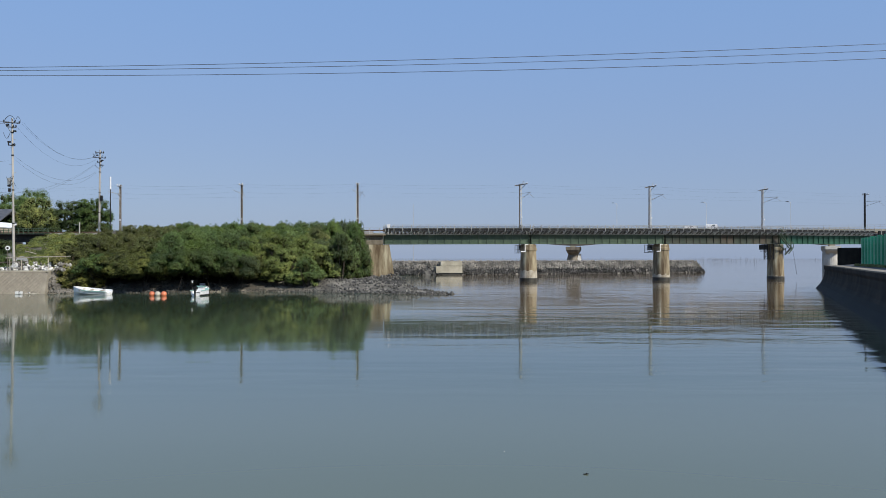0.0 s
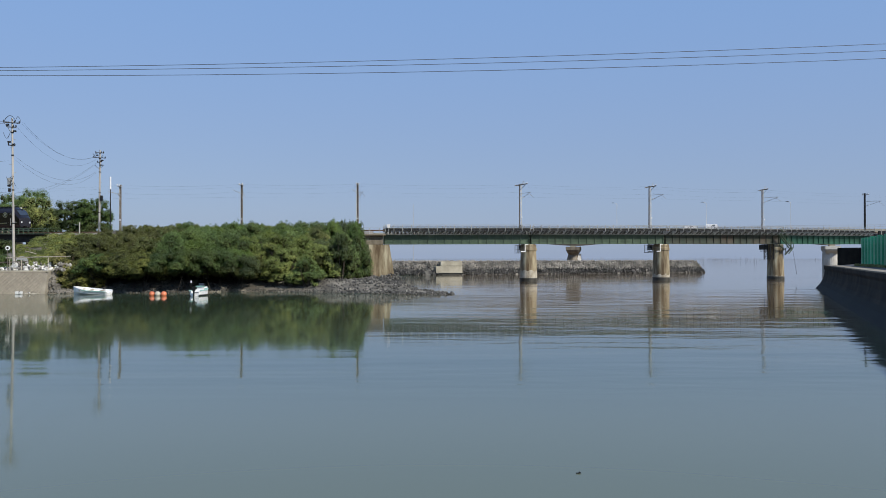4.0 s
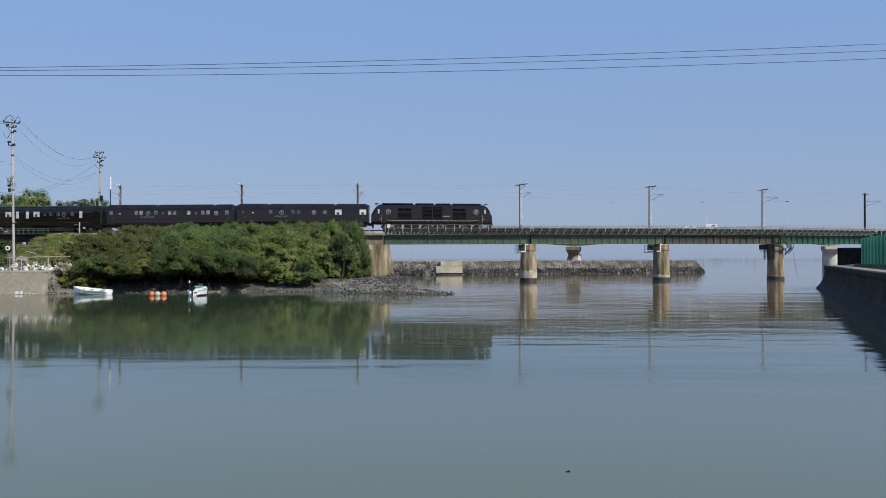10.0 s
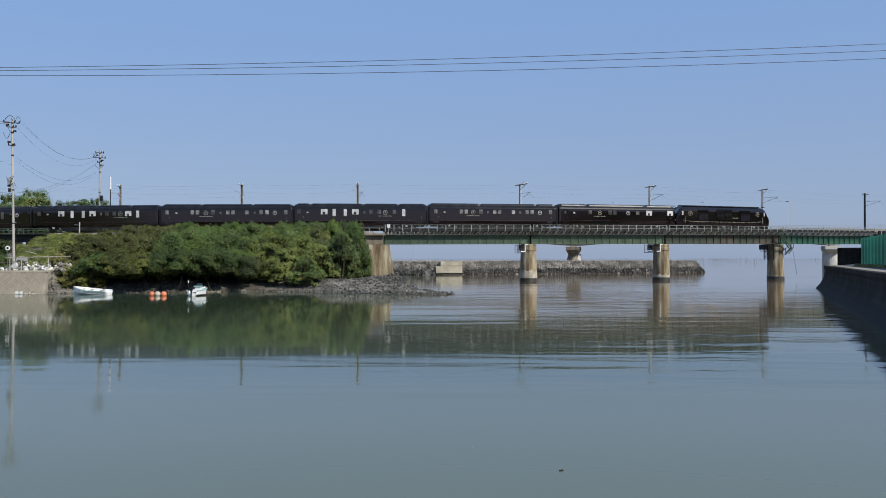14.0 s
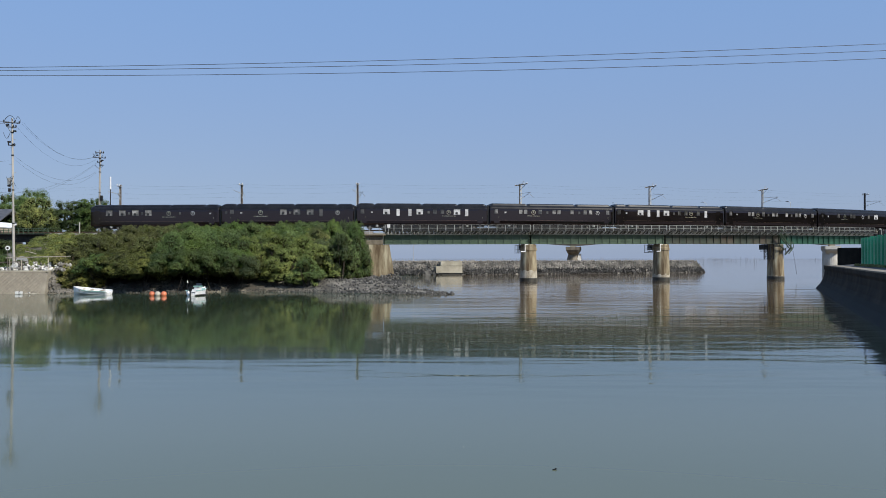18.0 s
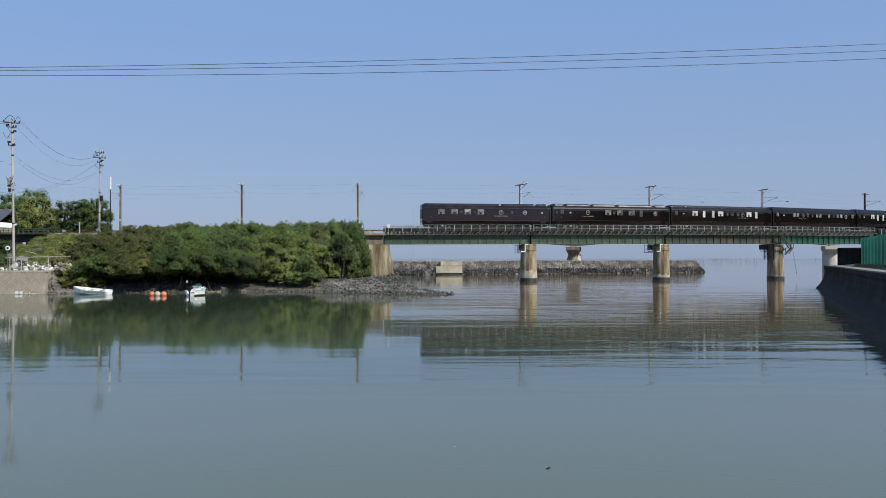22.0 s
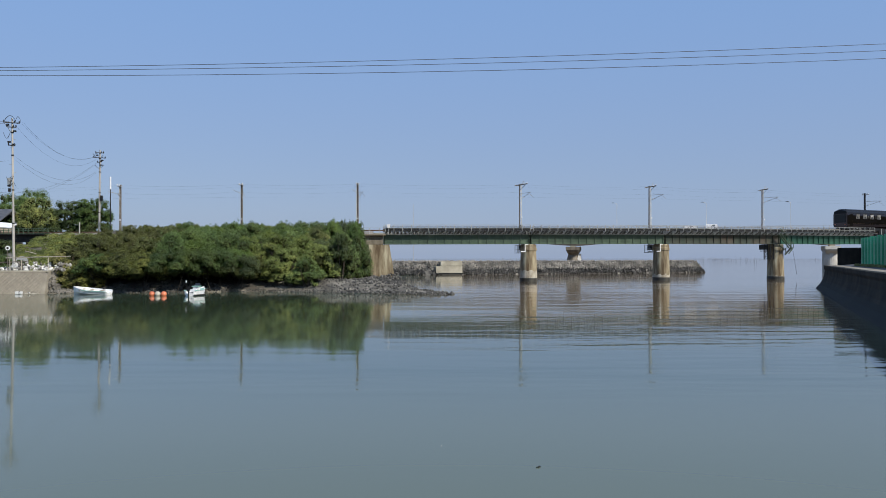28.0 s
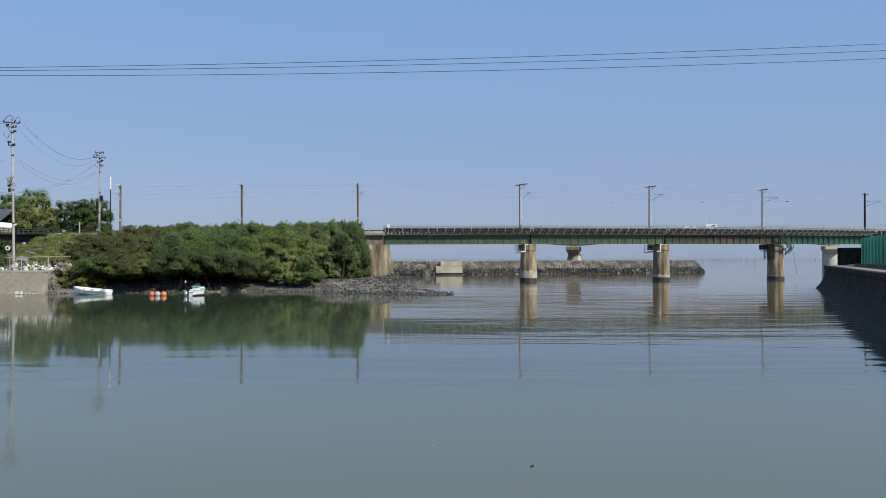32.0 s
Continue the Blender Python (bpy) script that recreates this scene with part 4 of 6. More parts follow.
# seaweed-farm poles standing in the sea
rnd = random.Random(3)
poles = tagged(new("seaweed_poles"), "thin stakes standing in the shallow sea, paled to mimic haze", "stakes", kind="stuff")
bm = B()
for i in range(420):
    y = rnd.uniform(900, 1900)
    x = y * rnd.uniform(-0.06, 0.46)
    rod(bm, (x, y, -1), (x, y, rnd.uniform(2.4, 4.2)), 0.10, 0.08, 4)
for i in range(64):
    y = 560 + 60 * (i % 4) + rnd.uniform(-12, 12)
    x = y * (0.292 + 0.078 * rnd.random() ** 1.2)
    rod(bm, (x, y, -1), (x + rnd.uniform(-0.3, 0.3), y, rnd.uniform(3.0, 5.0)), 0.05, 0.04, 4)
ob = part("stake_rows", bm, M["stake_hazed"], poles)
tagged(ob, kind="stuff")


# ---- unseen wooded hills behind the viewer, added to darken reflections and close the place ----
def hill(pts, h, seed):
    bm = B()
    rings = []
    for i, (x, y, hh) in enumerate(along(pts, 40)):
        k = math.sin(math.pi * min(1.0, max(0.0, min(i, 39 - i) / 5.0)) / 2)
        nx, ny = -math.sin(hh), math.cos(hh)
        top = h * k * (0.85 + 0.3 * noise.noise((x * 0.03, y * 0.03, seed)))
        rings.append([(x + nx * u, y + ny * u, z) for u, z in ((-34, -1.0), (-24, top * 0.55 + 0.5), (-10, top * 0.92 + 0.8), (4, top + 1.0), (26, top * 0.7), (50, -1.0))])
    loft(bm, rings, closed=False)
    bmesh.ops.recalc_face_normals(bm, faces=bm.faces)
    return tagged(part("hill", bm, M["leaf_dark"], smooth=True), "dark wooded hill, unseen, added to darken reflections", "hill", kind="structure")


hill([(-170, -110), (-240, -60), (-300, 40), (-330, 160)], 40, 1.0)
hill([(360, 240), (330, 80), (260, -40), (165, -125)], 42, 2.0)


# ---- foliage ----
def leaves(name, clumps, count, size, mat, seed, parent=None, shell=0.78, up=0.5):
    """A crown of small bent leaf blades scattered over the outer part of many clumps (x, y, z, rx, rz)."""
    r = np.random.RandomState(seed)
    C = np.array(clumps)
    w = C[:, 3] ** 2
    pick = r.choice(len(C), count, p=w / w.sum())
    dirs = r.normal(size=(count, 3))
    dirs /= np.linalg.norm(dirs, axis=1)[:, None]
    dirs[:, 2] = np.where(dirs[:, 2] < -0.35, -dirs[:, 2], dirs[:, 2])
    rad = shell + (1.06 - shell) * r.random_sample(count) ** 0.6 + 0.30 * (r.random_sample(count) > 0.92) * r.random_sample(count)
    pos = C[pick, :3] + dirs * rad[:, None] * np.stack([C[pick, 3], C[pick, 3], C[pick, 4]], 1)
    nrm = dirs * 1.25 + r.normal(size=(count, 3)) * 0.34 + np.array((0, 0, up * 0.7))
    nrm /= np.linalg.norm(nrm, axis=1)[:, None]
    tan = np.cross(nrm, r.normal(size=(count, 3)))
    tan /= np.linalg.norm(tan, axis=1)[:, None]
    bit = np.cross(nrm, tan)
    L = size * (0.6 + 0.9 * r.random_sample(count))[:, None]
    W = L * 0.44
    v = np.stack([pos - tan * L, pos + bit * W + nrm * W * 0.25, pos + tan * L - nrm * L * 0.2, pos - bit * W + nrm * W * 0.25], 1).reshape(-1, 3)
    i = np.arange(count) * 4
    f = np.concatenate([np.stack([i, i + 1, i + 2], 1), np.stack([i, i + 2, i + 3], 1)])
    me = bpy.data.meshes.new(name)
    me.from_pydata(v.tolist(), [], f.tolist())
    me.materials.append(mat)
    ob = new(name, me)
    ob.parent = parent
    return ob


def stems(rnd, n, h, r):
    bm = B()
    for i in range(n):
        a = rnd.uniform(0, 6.28)
        x, y = math.cos(a) * r * 0.25, math.sin(a) * r * 0.25
        rod(bm, (x * 0.3, y * 0.3, -0.4), (x * 1.5, y * 1.5, h * 0.45), 0.06 if n > 1 else 0.03, 0.04 if n > 1 else 0.02, 5)
        rod(bm, (x * 1.5, y * 1.5, h * 0.45), (x * 2.6, y * 2.6, h * 0.8), 0.04 if n > 1 else 0.02, 0.015, 5)
    return bm


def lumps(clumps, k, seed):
    """Uneven near-black cores, one for each clump, with inner shade put into their colour."""
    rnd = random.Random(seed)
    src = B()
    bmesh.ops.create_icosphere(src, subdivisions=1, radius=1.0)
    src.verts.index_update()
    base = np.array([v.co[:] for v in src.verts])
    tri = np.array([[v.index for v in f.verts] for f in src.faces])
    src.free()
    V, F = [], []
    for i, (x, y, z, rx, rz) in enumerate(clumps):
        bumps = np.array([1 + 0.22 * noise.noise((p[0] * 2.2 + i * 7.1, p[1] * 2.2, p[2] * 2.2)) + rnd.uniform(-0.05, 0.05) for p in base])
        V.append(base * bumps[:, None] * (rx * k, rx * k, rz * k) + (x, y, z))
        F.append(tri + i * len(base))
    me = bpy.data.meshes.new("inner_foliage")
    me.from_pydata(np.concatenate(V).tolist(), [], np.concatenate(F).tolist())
    me.materials.append(M["leaf_shade"])
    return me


def make_bush(seed, mat, label, r=1.9, h=3.2, n=10400, size=0.054, foot=0.06, trunks=5):
    """A shrub of rounded leaf pads in tiers, with dark painted-shade cores between them."""
    rnd = random.Random(seed)
    t = thing("bush", pose(0, 0, -50), label, "bush", "bushes on the river bank")
    pads, sprigs = [], []
    for i in range(24):
        a, u = i * 2.4 + rnd.uniform(-0.6, 0.6), min(1.0, max(0.0, (i + 0.5) / 24 + rnd.uniform(-0.12, 0.12)))
        q = r * (0.98 - 0.80 * max(0.0, (u - 0.25) / 0.75) ** 1.8) * rnd.uniform(0.60, 1.0)
        w = rnd.uniform(0.30, 0.74)
        pads.append((q * math.cos(a), q * math.sin(a), h * (foot + (0.86 - foot) * u), w, w * rnd.uniform(0.62, 0.90)))
    for x, y, z, rx, rz in pads:
        for k in range(4):
            a, c = rnd.uniform(0, 6.28), rnd.uniform(-0.5, 1.1)
            sprigs.append((x + math.cos(a) * rx * 0.85, y + math.sin(a) * rx * 0.85, z + c * rz, rnd.uniform(0.12, 0.26), rnd.uniform(0.12, 0.26)))
    for i in range(8):
        a, q = rnd.uniform(0, 6.28), rnd.random() * r * 0.6
        sprigs.append((q * math.cos(a), q * math.sin(a), h * rnd.uniform(0.84, 0.97), rnd.uniform(0.10, 0.2), rnd.uniform(0.14, 0.26)))
    part("stem", stems(rnd, trunks, h, r), M["bark"], t)
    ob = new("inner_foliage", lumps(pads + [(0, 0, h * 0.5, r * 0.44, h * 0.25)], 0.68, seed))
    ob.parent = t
    leaves("crown", pads + sprigs, n, size, mat, seed, t, 0.66)
    return t


OLIVE = "olive-green dense shrub overhanging the shore"
GREEN = "rich green dense shrub on the railway embankment"
BRIGHT = "light green leafy shrub on the embankment"
DRY = "brownish shrub with dry seed heads"
BUSH = {"olive": [make_bush(21, M["leaf_olive"], OLIVE), make_bush(22, M["leaf_olive"], OLIVE, 2.1, 3.0)],
        "overhang": [make_bush(31, M["leaf_olive"], OLIVE, 2.3, 3.1, 10400, 0.054, 0.48, 1), make_bush(32, M["leaf_dark"], "shrub overhanging the shore, dark green for the shaded hollow", 2.2, 3.1, 10400, 0.054, 0.50, 1), make_bush(33, M["leaf_green"], OLIVE, 2.2, 3.1, 10400, 0.054, 0.50, 1)],
        "green": [make_bush(23, M["leaf_green"], GREEN), make_bush(24, M["leaf_green"], GREEN, 1.7, 3.4), make_bush(25, M["leaf_green"], GREEN, 1.8, 3.2)],
        "bright": [make_bush(26, M["leaf_bright"], BRIGHT, 1.8, 2.9), make_bush(27, M["leaf_bright"], BRIGHT, 2.0, 3.2)],
        "deep": [make_bush(29, M["leaf_dark"], "deep green dense shrub beside the abutment", 1.8, 3.2), make_bush(30, M["leaf_dark"], "deep green dense shrub beside the abutment", 1.7, 3.1)],
        "dry": [make_bush(28, M["leaf_dry"], DRY, 1.6, 2.8, 9200, 0.052)]}
rnd = random.Random(40)
placed = []
for tries in range(6000):
    y = rnd.uniform(89.5, 125.0)
    x = rnd.uniform(-44, -9.6)
    d = shore_distance(x, y)
    s, off = spot(x, y)
    lat = x / y
    if d < 0.4 or off < 3.2 or s < -33.5 or s > 14.8 or (x < -39.4 and y < 92.6) or (lat < -0.455 + 0.0035 * (y - 90)):
        continue
    if lat > -0.235 and d < 1.9 + 6.5 * smooth(-0.16, -0.11, lat) * smooth(105, 95, y):
        continue
    if lat > -0.1005:
        continue
    if lat < -0.405 and off < 17:
        continue
    if any((x - a) ** 2 + (y - b) ** 2 < 1.95 ** 2 for a, b in placed):
        continue
    placed.append((x, y))
    g = ground_z(x, y)
    # the crest follows a camera sight line to fit its view, lower towards the lane
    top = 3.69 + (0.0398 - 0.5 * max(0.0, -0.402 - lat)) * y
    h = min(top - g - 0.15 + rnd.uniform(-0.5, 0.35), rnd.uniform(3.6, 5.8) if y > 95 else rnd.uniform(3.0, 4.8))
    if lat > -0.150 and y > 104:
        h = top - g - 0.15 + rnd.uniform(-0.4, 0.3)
    elif d < 3:
        h = min(h, rnd.uniform(2.2, 3.4))
    h = max(h, 1.0)
    c = noise.noise((x * 0.13, y * 0.16, 0.5))
    if lat < -0.31:
        kind = "olive" if c < 0.28 else "green"
    elif lat > -0.145:
        kind = "deep" if rnd.random() < 0.55 else "green"
    elif lat > -0.235 and y < 108 and rnd.random() < 0.7:
        kind = rnd.choice(("dry", "bright", "bright", "olive", "green"))
    elif y < 104:
        kind = "olive" if c < 0.05 else ("dry" if c < 0.16 and lat > -0.23 else "green")
    else:
        kind = "bright" if c > 0.05 else "green"
    if d < 3.6 and -0.402 < lat < -0.225:
        kind = "overhang"
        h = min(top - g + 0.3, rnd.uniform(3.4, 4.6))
    # darker-leaved copies stand in for shade in the hollow below the thicket
    src = rnd.choice(BUSH[kind]) if kind != "overhang" or lat > -0.25 else BUSH[kind][0 if rnd.random() < (0.7 if lat < -0.36 else 0.45) else 1]
    k = h / 3.1
    w = max(0.75, min(1.35, k)) * rnd.uniform(0.9, 1.15)
    if lat > -0.135:
        w = min(w, 0.95)
    src.scale = (w, w, k)
    copy_thing(src, pose(x, y - (0.9 if kind == "overhang" else 0.0), g, 0, 0, rnd.uniform(0, 360)))
for group in BUSH.values():
    for src in group:
        for o in list(src.children):
            bpy.data.objects.remove(o)
        bpy.data.objects.remove(src)

# low shrubs hanging over the end of the quay, leaf colour lightened for sunlight
for x, y, k in ((-40.2, 90.3, 0.75), (-39.3, 89.9, 0.62), (-41.4, 91.4, 0.7), (-37.4, 90.6, 0.6)):
    b = make_bush(int(200 - x * 3), M["leaf_dry"], "olive-brown shrub hanging over the quay end", 1.7, 3.0, 5000, 0.1)
    b.matrix_basis = pose(x, y, ground_z(x, y) - 0.2, 0, 0, x * 70) @ Matrix.Diagonal((k, k, k, 1))

# dark shrubs beside the lane under the little bridge
for x, y, k in ((-52.6, 100, 0.6), (-51.4, 103, 0.55), (-55, 106, 0.8), (-52.2, 96, 0.45), (-57.5, 111, 0.8), (-62.5, 122, 1.3), (-65.5, 126, 1.5)):
    b = make_bush(int(50 + abs(x) + y), M["leaf_dark"], "dark straggling shrub beside the lane", 1.7, 2.4, 3000, 0.1)
    b.matrix_basis = pose(x, y, ground_z(x, y) - 0.1, 0, 0, x * 40) @ Matrix.Diagonal((k, k, k, 1))

# creeping vines over the grassy slope by the lane
clumps = []
for i in range(900):
    y = rnd.uniform(95, 129)
    x = y * rnd.uniform(-0.505, -0.385)
    s, off = spot(x, y)
    if s > -36.0 and off > 1.55:
        clumps.append((x, y, ground_z(x, y) + 0.1, rnd.uniform(0.5, 1.0), rnd.uniform(0.25, 0.6)))
vines = tagged(leaves("slope_vines", clumps, 90000, 0.10, M["leaf_vine"], 61, None, 0.5), "bright green creeping vines and grass on the slope", "vines", kind="stuff")


def tree(name, x, y, z, h, r, mat, label, seed, n=36000, size=0.075):
    rnd = random.Random(seed)
    t = thing(name, pose(x, y, z), label, "tree")
    bm = B()
    rod(bm, (0, 0, -0.3), (0.1, 0, h * 0.45), 0.26, 0.16, 9)
    tips = []
    for i in range(8):
        a = i * 0.8 + rnd.uniform(-0.2, 0.2)
        z0 = h * rnd.uniform(0.25, 0.45)
        tip = (math.cos(a) * r * 0.62, math.sin(a) * r * 0.62, h * rnd.uniform(0.5, 0.85))
        rod(bm, (0.05, 0, z0), tip, 0.10, 0.03, 6)
        tips.append(tip)
    part("trunk", bm, M["bark"], t)
    clumps = [(*p, r * 0.26, r * 0.26) for p in tips]
    for i in range(120):
        a, q = rnd.uniform(0, 6.28), rnd.random() ** 0.5 * r * 0.92
        zz = h * (0.34 + 0.58 * rnd.random() * (1 - 0.6 * (q / r) ** 2))
        clumps.append((q * math.cos(a), q * math.sin(a), zz, r * rnd.uniform(0.10, 0.24), r * rnd.uniform(0.11, 0.24)))
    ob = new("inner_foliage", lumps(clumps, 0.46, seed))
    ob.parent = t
    leaves("crown", clumps, n, size, mat, seed, t, 0.38)
    return t


tree("tree", -74.6, 152, 5.6, 11.2, 4.7, M["leaf_green"], "mid-green broadleaf tree behind the railway", 71)
tree("tree", -70.2, 146.5, 5.6, 9.0, 3.4, M["leaf_bright"], "yellow-green broadleaf tree behind the railway", 72, 16000)
tree("tree", -80.5, 158, 5.6, 10.8, 4.0, M["leaf_dark"], "dark green broadleaf tree behind the railway", 75, 11000)
tree("tree", -65.6, 150, 5.6, 8.8, 3.6, M["leaf_dark"], "dark green rounded evergreen tree", 73)
tree("tree", -61.6, 149, 5.6, 9.4, 3.3, M["leaf_dark"], "dark green rounded evergreen tree", 74)
for i, x in enumerate((-78, -73, -68, -63.5, -59.5)):
    tree("tree", x, 146 + (i % 2) * 3, 5.2, 5.0, 2.6, M["leaf_dark"], "low dark hedge tree behind the railway", 80 + i, 8000)


# ---- poles and wires ----
def crossarm(bm, x, y, z, w, rz=0):
    return box(bm, (x, y, z), (w, 0.10, 0.10), rz)


def insulators(parent, pts, mat=None):
    for p in pts:
        bm = B()
        rod(bm, (p[0], p[1], p[2]), (p[0], p[1], p[2] + 0.22), 0.07, 0.05, 8)
        rod(bm, (p[0], p[1], p[2] + 0.06), (p[0], p[1], p[2] + 0.10), 0.11, 0.09, 8)
        part("insulator", bm, mat or M["porcelain"], parent)


def utility_pole(x, y, z, h, label, lean, arms, r=0.15):
    t = thing("utility_pole", pose(x, y, z, 0, lean, 0), label, "utility pole", "utility poles by the lane")
    part("pole", rod(B(), (0, 0, -0.3), (0, 0, h), r, r * 0.62, 14), M["concrete_pole"], t)
    for i, (za, w, rz) in enumerate(arms):
        a = part("crossarm", crossarm(B(), 0, -0.18, za, w, rz), M["steel_dark"], t)
        c, s = math.cos(radians(rz)), math.sin(radians(rz))
        insulators(a, [(u * c, -0.18 + u * s, za + 0.05) for u in (-w * 0.46, w * 0.2, w * 0.46)], M["steel_dark"])
    bm = B()
    for k in range(14):
        zz = 2.5 + k * (h - 4) / 14
        sgn = 1 if k % 2 else -1
        rod(bm, (0, 0, zz), (sgn * 0.36, 0, zz), 0.02, seg=5)
    part("step_bolts", bm, M["steel_grey"], t)
    for zz in (h * 0.3, h * 0.52, h * 0.75, h * 0.9):
        part("band", rod(B(), (0, 0, zz), (0, 0, zz + 0.14), r * 0.98, seg=14), M["steel_dark"], t)
    return t


PA, PB = (-48.1, 95.0, 2.4), (-56.0, 138.0, 6.6)
pole_a = utility_pole(*PA, 17.0, "tall weathered concrete utility pole with crossarms", -0.9, [(16.45, 1.7, 35), (15.95, 1.0, 35), (13.9, 0.8, 60)])
part("junction_box", box(B(), (-0.35, -0.1, 9.9), (0.32, 0.3, 0.75), bevel=0.03), M["steel_grey"], pole_a)
part("junction_box", box(B(), (-0.3, -0.15, 8.9), (0.25, 0.25, 0.4), bevel=0.03), M["steel_dark"], pole_a)
bm = B()
for k in range(6):
    rod(bm, (-0.42, -0.1, 9.2 + 0.2 * k), (-0.05, -0.2, 9.5 + 0.18 * k), 0.03, seg=5)
part("cable_coil", bm, M["cable"], pole_a)
part("brace", rod(B(), (0, 0, 15.2), (-1.1, 0.5, 16.5), 0.04), M["steel_grey"], pole_a)
pole_b = utility_pole(*PB, 14.7, "weathered concrete utility pole behind the railway", 0.4, [(14.2, 1.3, 30), (13.4, 1.9, 30), (12.7, 1.5, -40)], 0.18)
part("junction_box", box(B(), (0.35, -0.1, 6.8), (0.4, 0.35, 0.9), bevel=0.03), M["steel_dark"], pole_b)
for pole_, loops in ((pole_a, ((-0.75, 0.5, 16.7, 0.55), (0.45, 1.1, 16.5, 0.6), (-0.9, -0.1, 15.4, -0.7), (-0.15, 0.5, 9.2, 0.5), (-0.6, 0.2, 10.4, -0.6))), (pole_b, ((-0.9, -0.2, 13.6, 0.5), (0.2, 0.9, 13.2, 0.6), (-0.7, 0.7, 12.2, -0.5), (-1.1, -0.3, 14.2, -0.6)))):
    for x0_, x1_, z_, rise in loops:
        wire("jumper_cable", [(x0_ + (x1_ - x0_) * k / 10, -0.25, z_ + rise * math.sin(math.pi * k / 10)) for k in range(11)], 0.028, M["cable"], pole_)
for pole_, spots in ((pole_a, ((-0.45, 16.2), (0.35, 15.5), (-0.3, 14.3), (-0.35, 9.4))), (pole_b, ((-0.4, 13.8), (0.45, 13.0), (0.3, 12.2)))):
    for x_, z_ in spots:
        part("cable_clamp", box(B(), (x_, -0.15, z_), (0.34, 0.16, 0.20), 0, 14 * x_, bevel=0.02), M["steel_dark"], pole_)
mast = thing("antenna_mast", pose(-53.4, 136, 6.8), "slim radio mast with a white antenna tube", "mast")
part("tube", rod(B(), (0, 0, 0), (0, 0, 7.9), 0.09, 0.08, 10), M["steel_dark"], mast)
part("antenna", rod(B(), (0, 0, 7.9), (0, 0, 9.9), 0.13, 0.12, 10), M["white_paint"], mast, "white antenna tube")
for zz in (2.2, 4.4):
    part("clamp", box(B(), (0.15, 0, zz), (0.5, 0.12, 0.1)), M["steel_grey"], mast)
lines = thing("power_line", pose(0, 0, 0), "sagging dark power cables between the utility poles", "cables")
topA, topB = PA[2], PB[2]
for dx, za, zb, drop in ((0.75, 16.6, 14.1, 2.3), (0.45, 16.6, 13.9, 2.1), (0.2, 15.95, 13.3, 2.5), (0.1, 12.6, 11.2, 2.0), (0.0, 12.3, 10.9, 2.3), (0.1, 8.6, 12.6, 0.9), (0.0, 7.9, 12.3, 0.7)):
    wire("cable", sag((PA[0] + dx, PA[1] + 0.3, topA + za), (PB[0] - 0.6 + dx, PB[1], topB + zb), drop), 0.009, M["cable"], lines)
for dz, zz in ((16.6, 18.6), (16.4, 18.3), (8.7, 9.2), (8.4, 8.8), (12.2, 11.0)):
    wire("cable", sag((PA[0] - 0.6, PA[1], topA + dz), (-80, 70, topA + zz), 1.6), 0.011, M["cable"], lines)

# three cables crossing the river high over the near water
for name, a, b, c in (("top", 11.687, 0.02679, 0.000431), ("middle", 11.483, 0.02264, 0.000449), ("low", 11.188, 0.01945, 0.000556)):
    ob = wire("overhead_cable", [(x, 34.0, a + b * x + c * x * x) for x in np.linspace(-40, 36, 70)], 0.0085, M["cable"])
    tagged(ob, "thin dark overhead cable crossing the river", "cable", "overhead cables")


cable_pole = utility_pole(36.0, 34.0, 2.7, 10.6, "concrete pole carrying the cables over the river", 0, [(10.2, 1.4, 90), (9.9, 1.2, 90)])


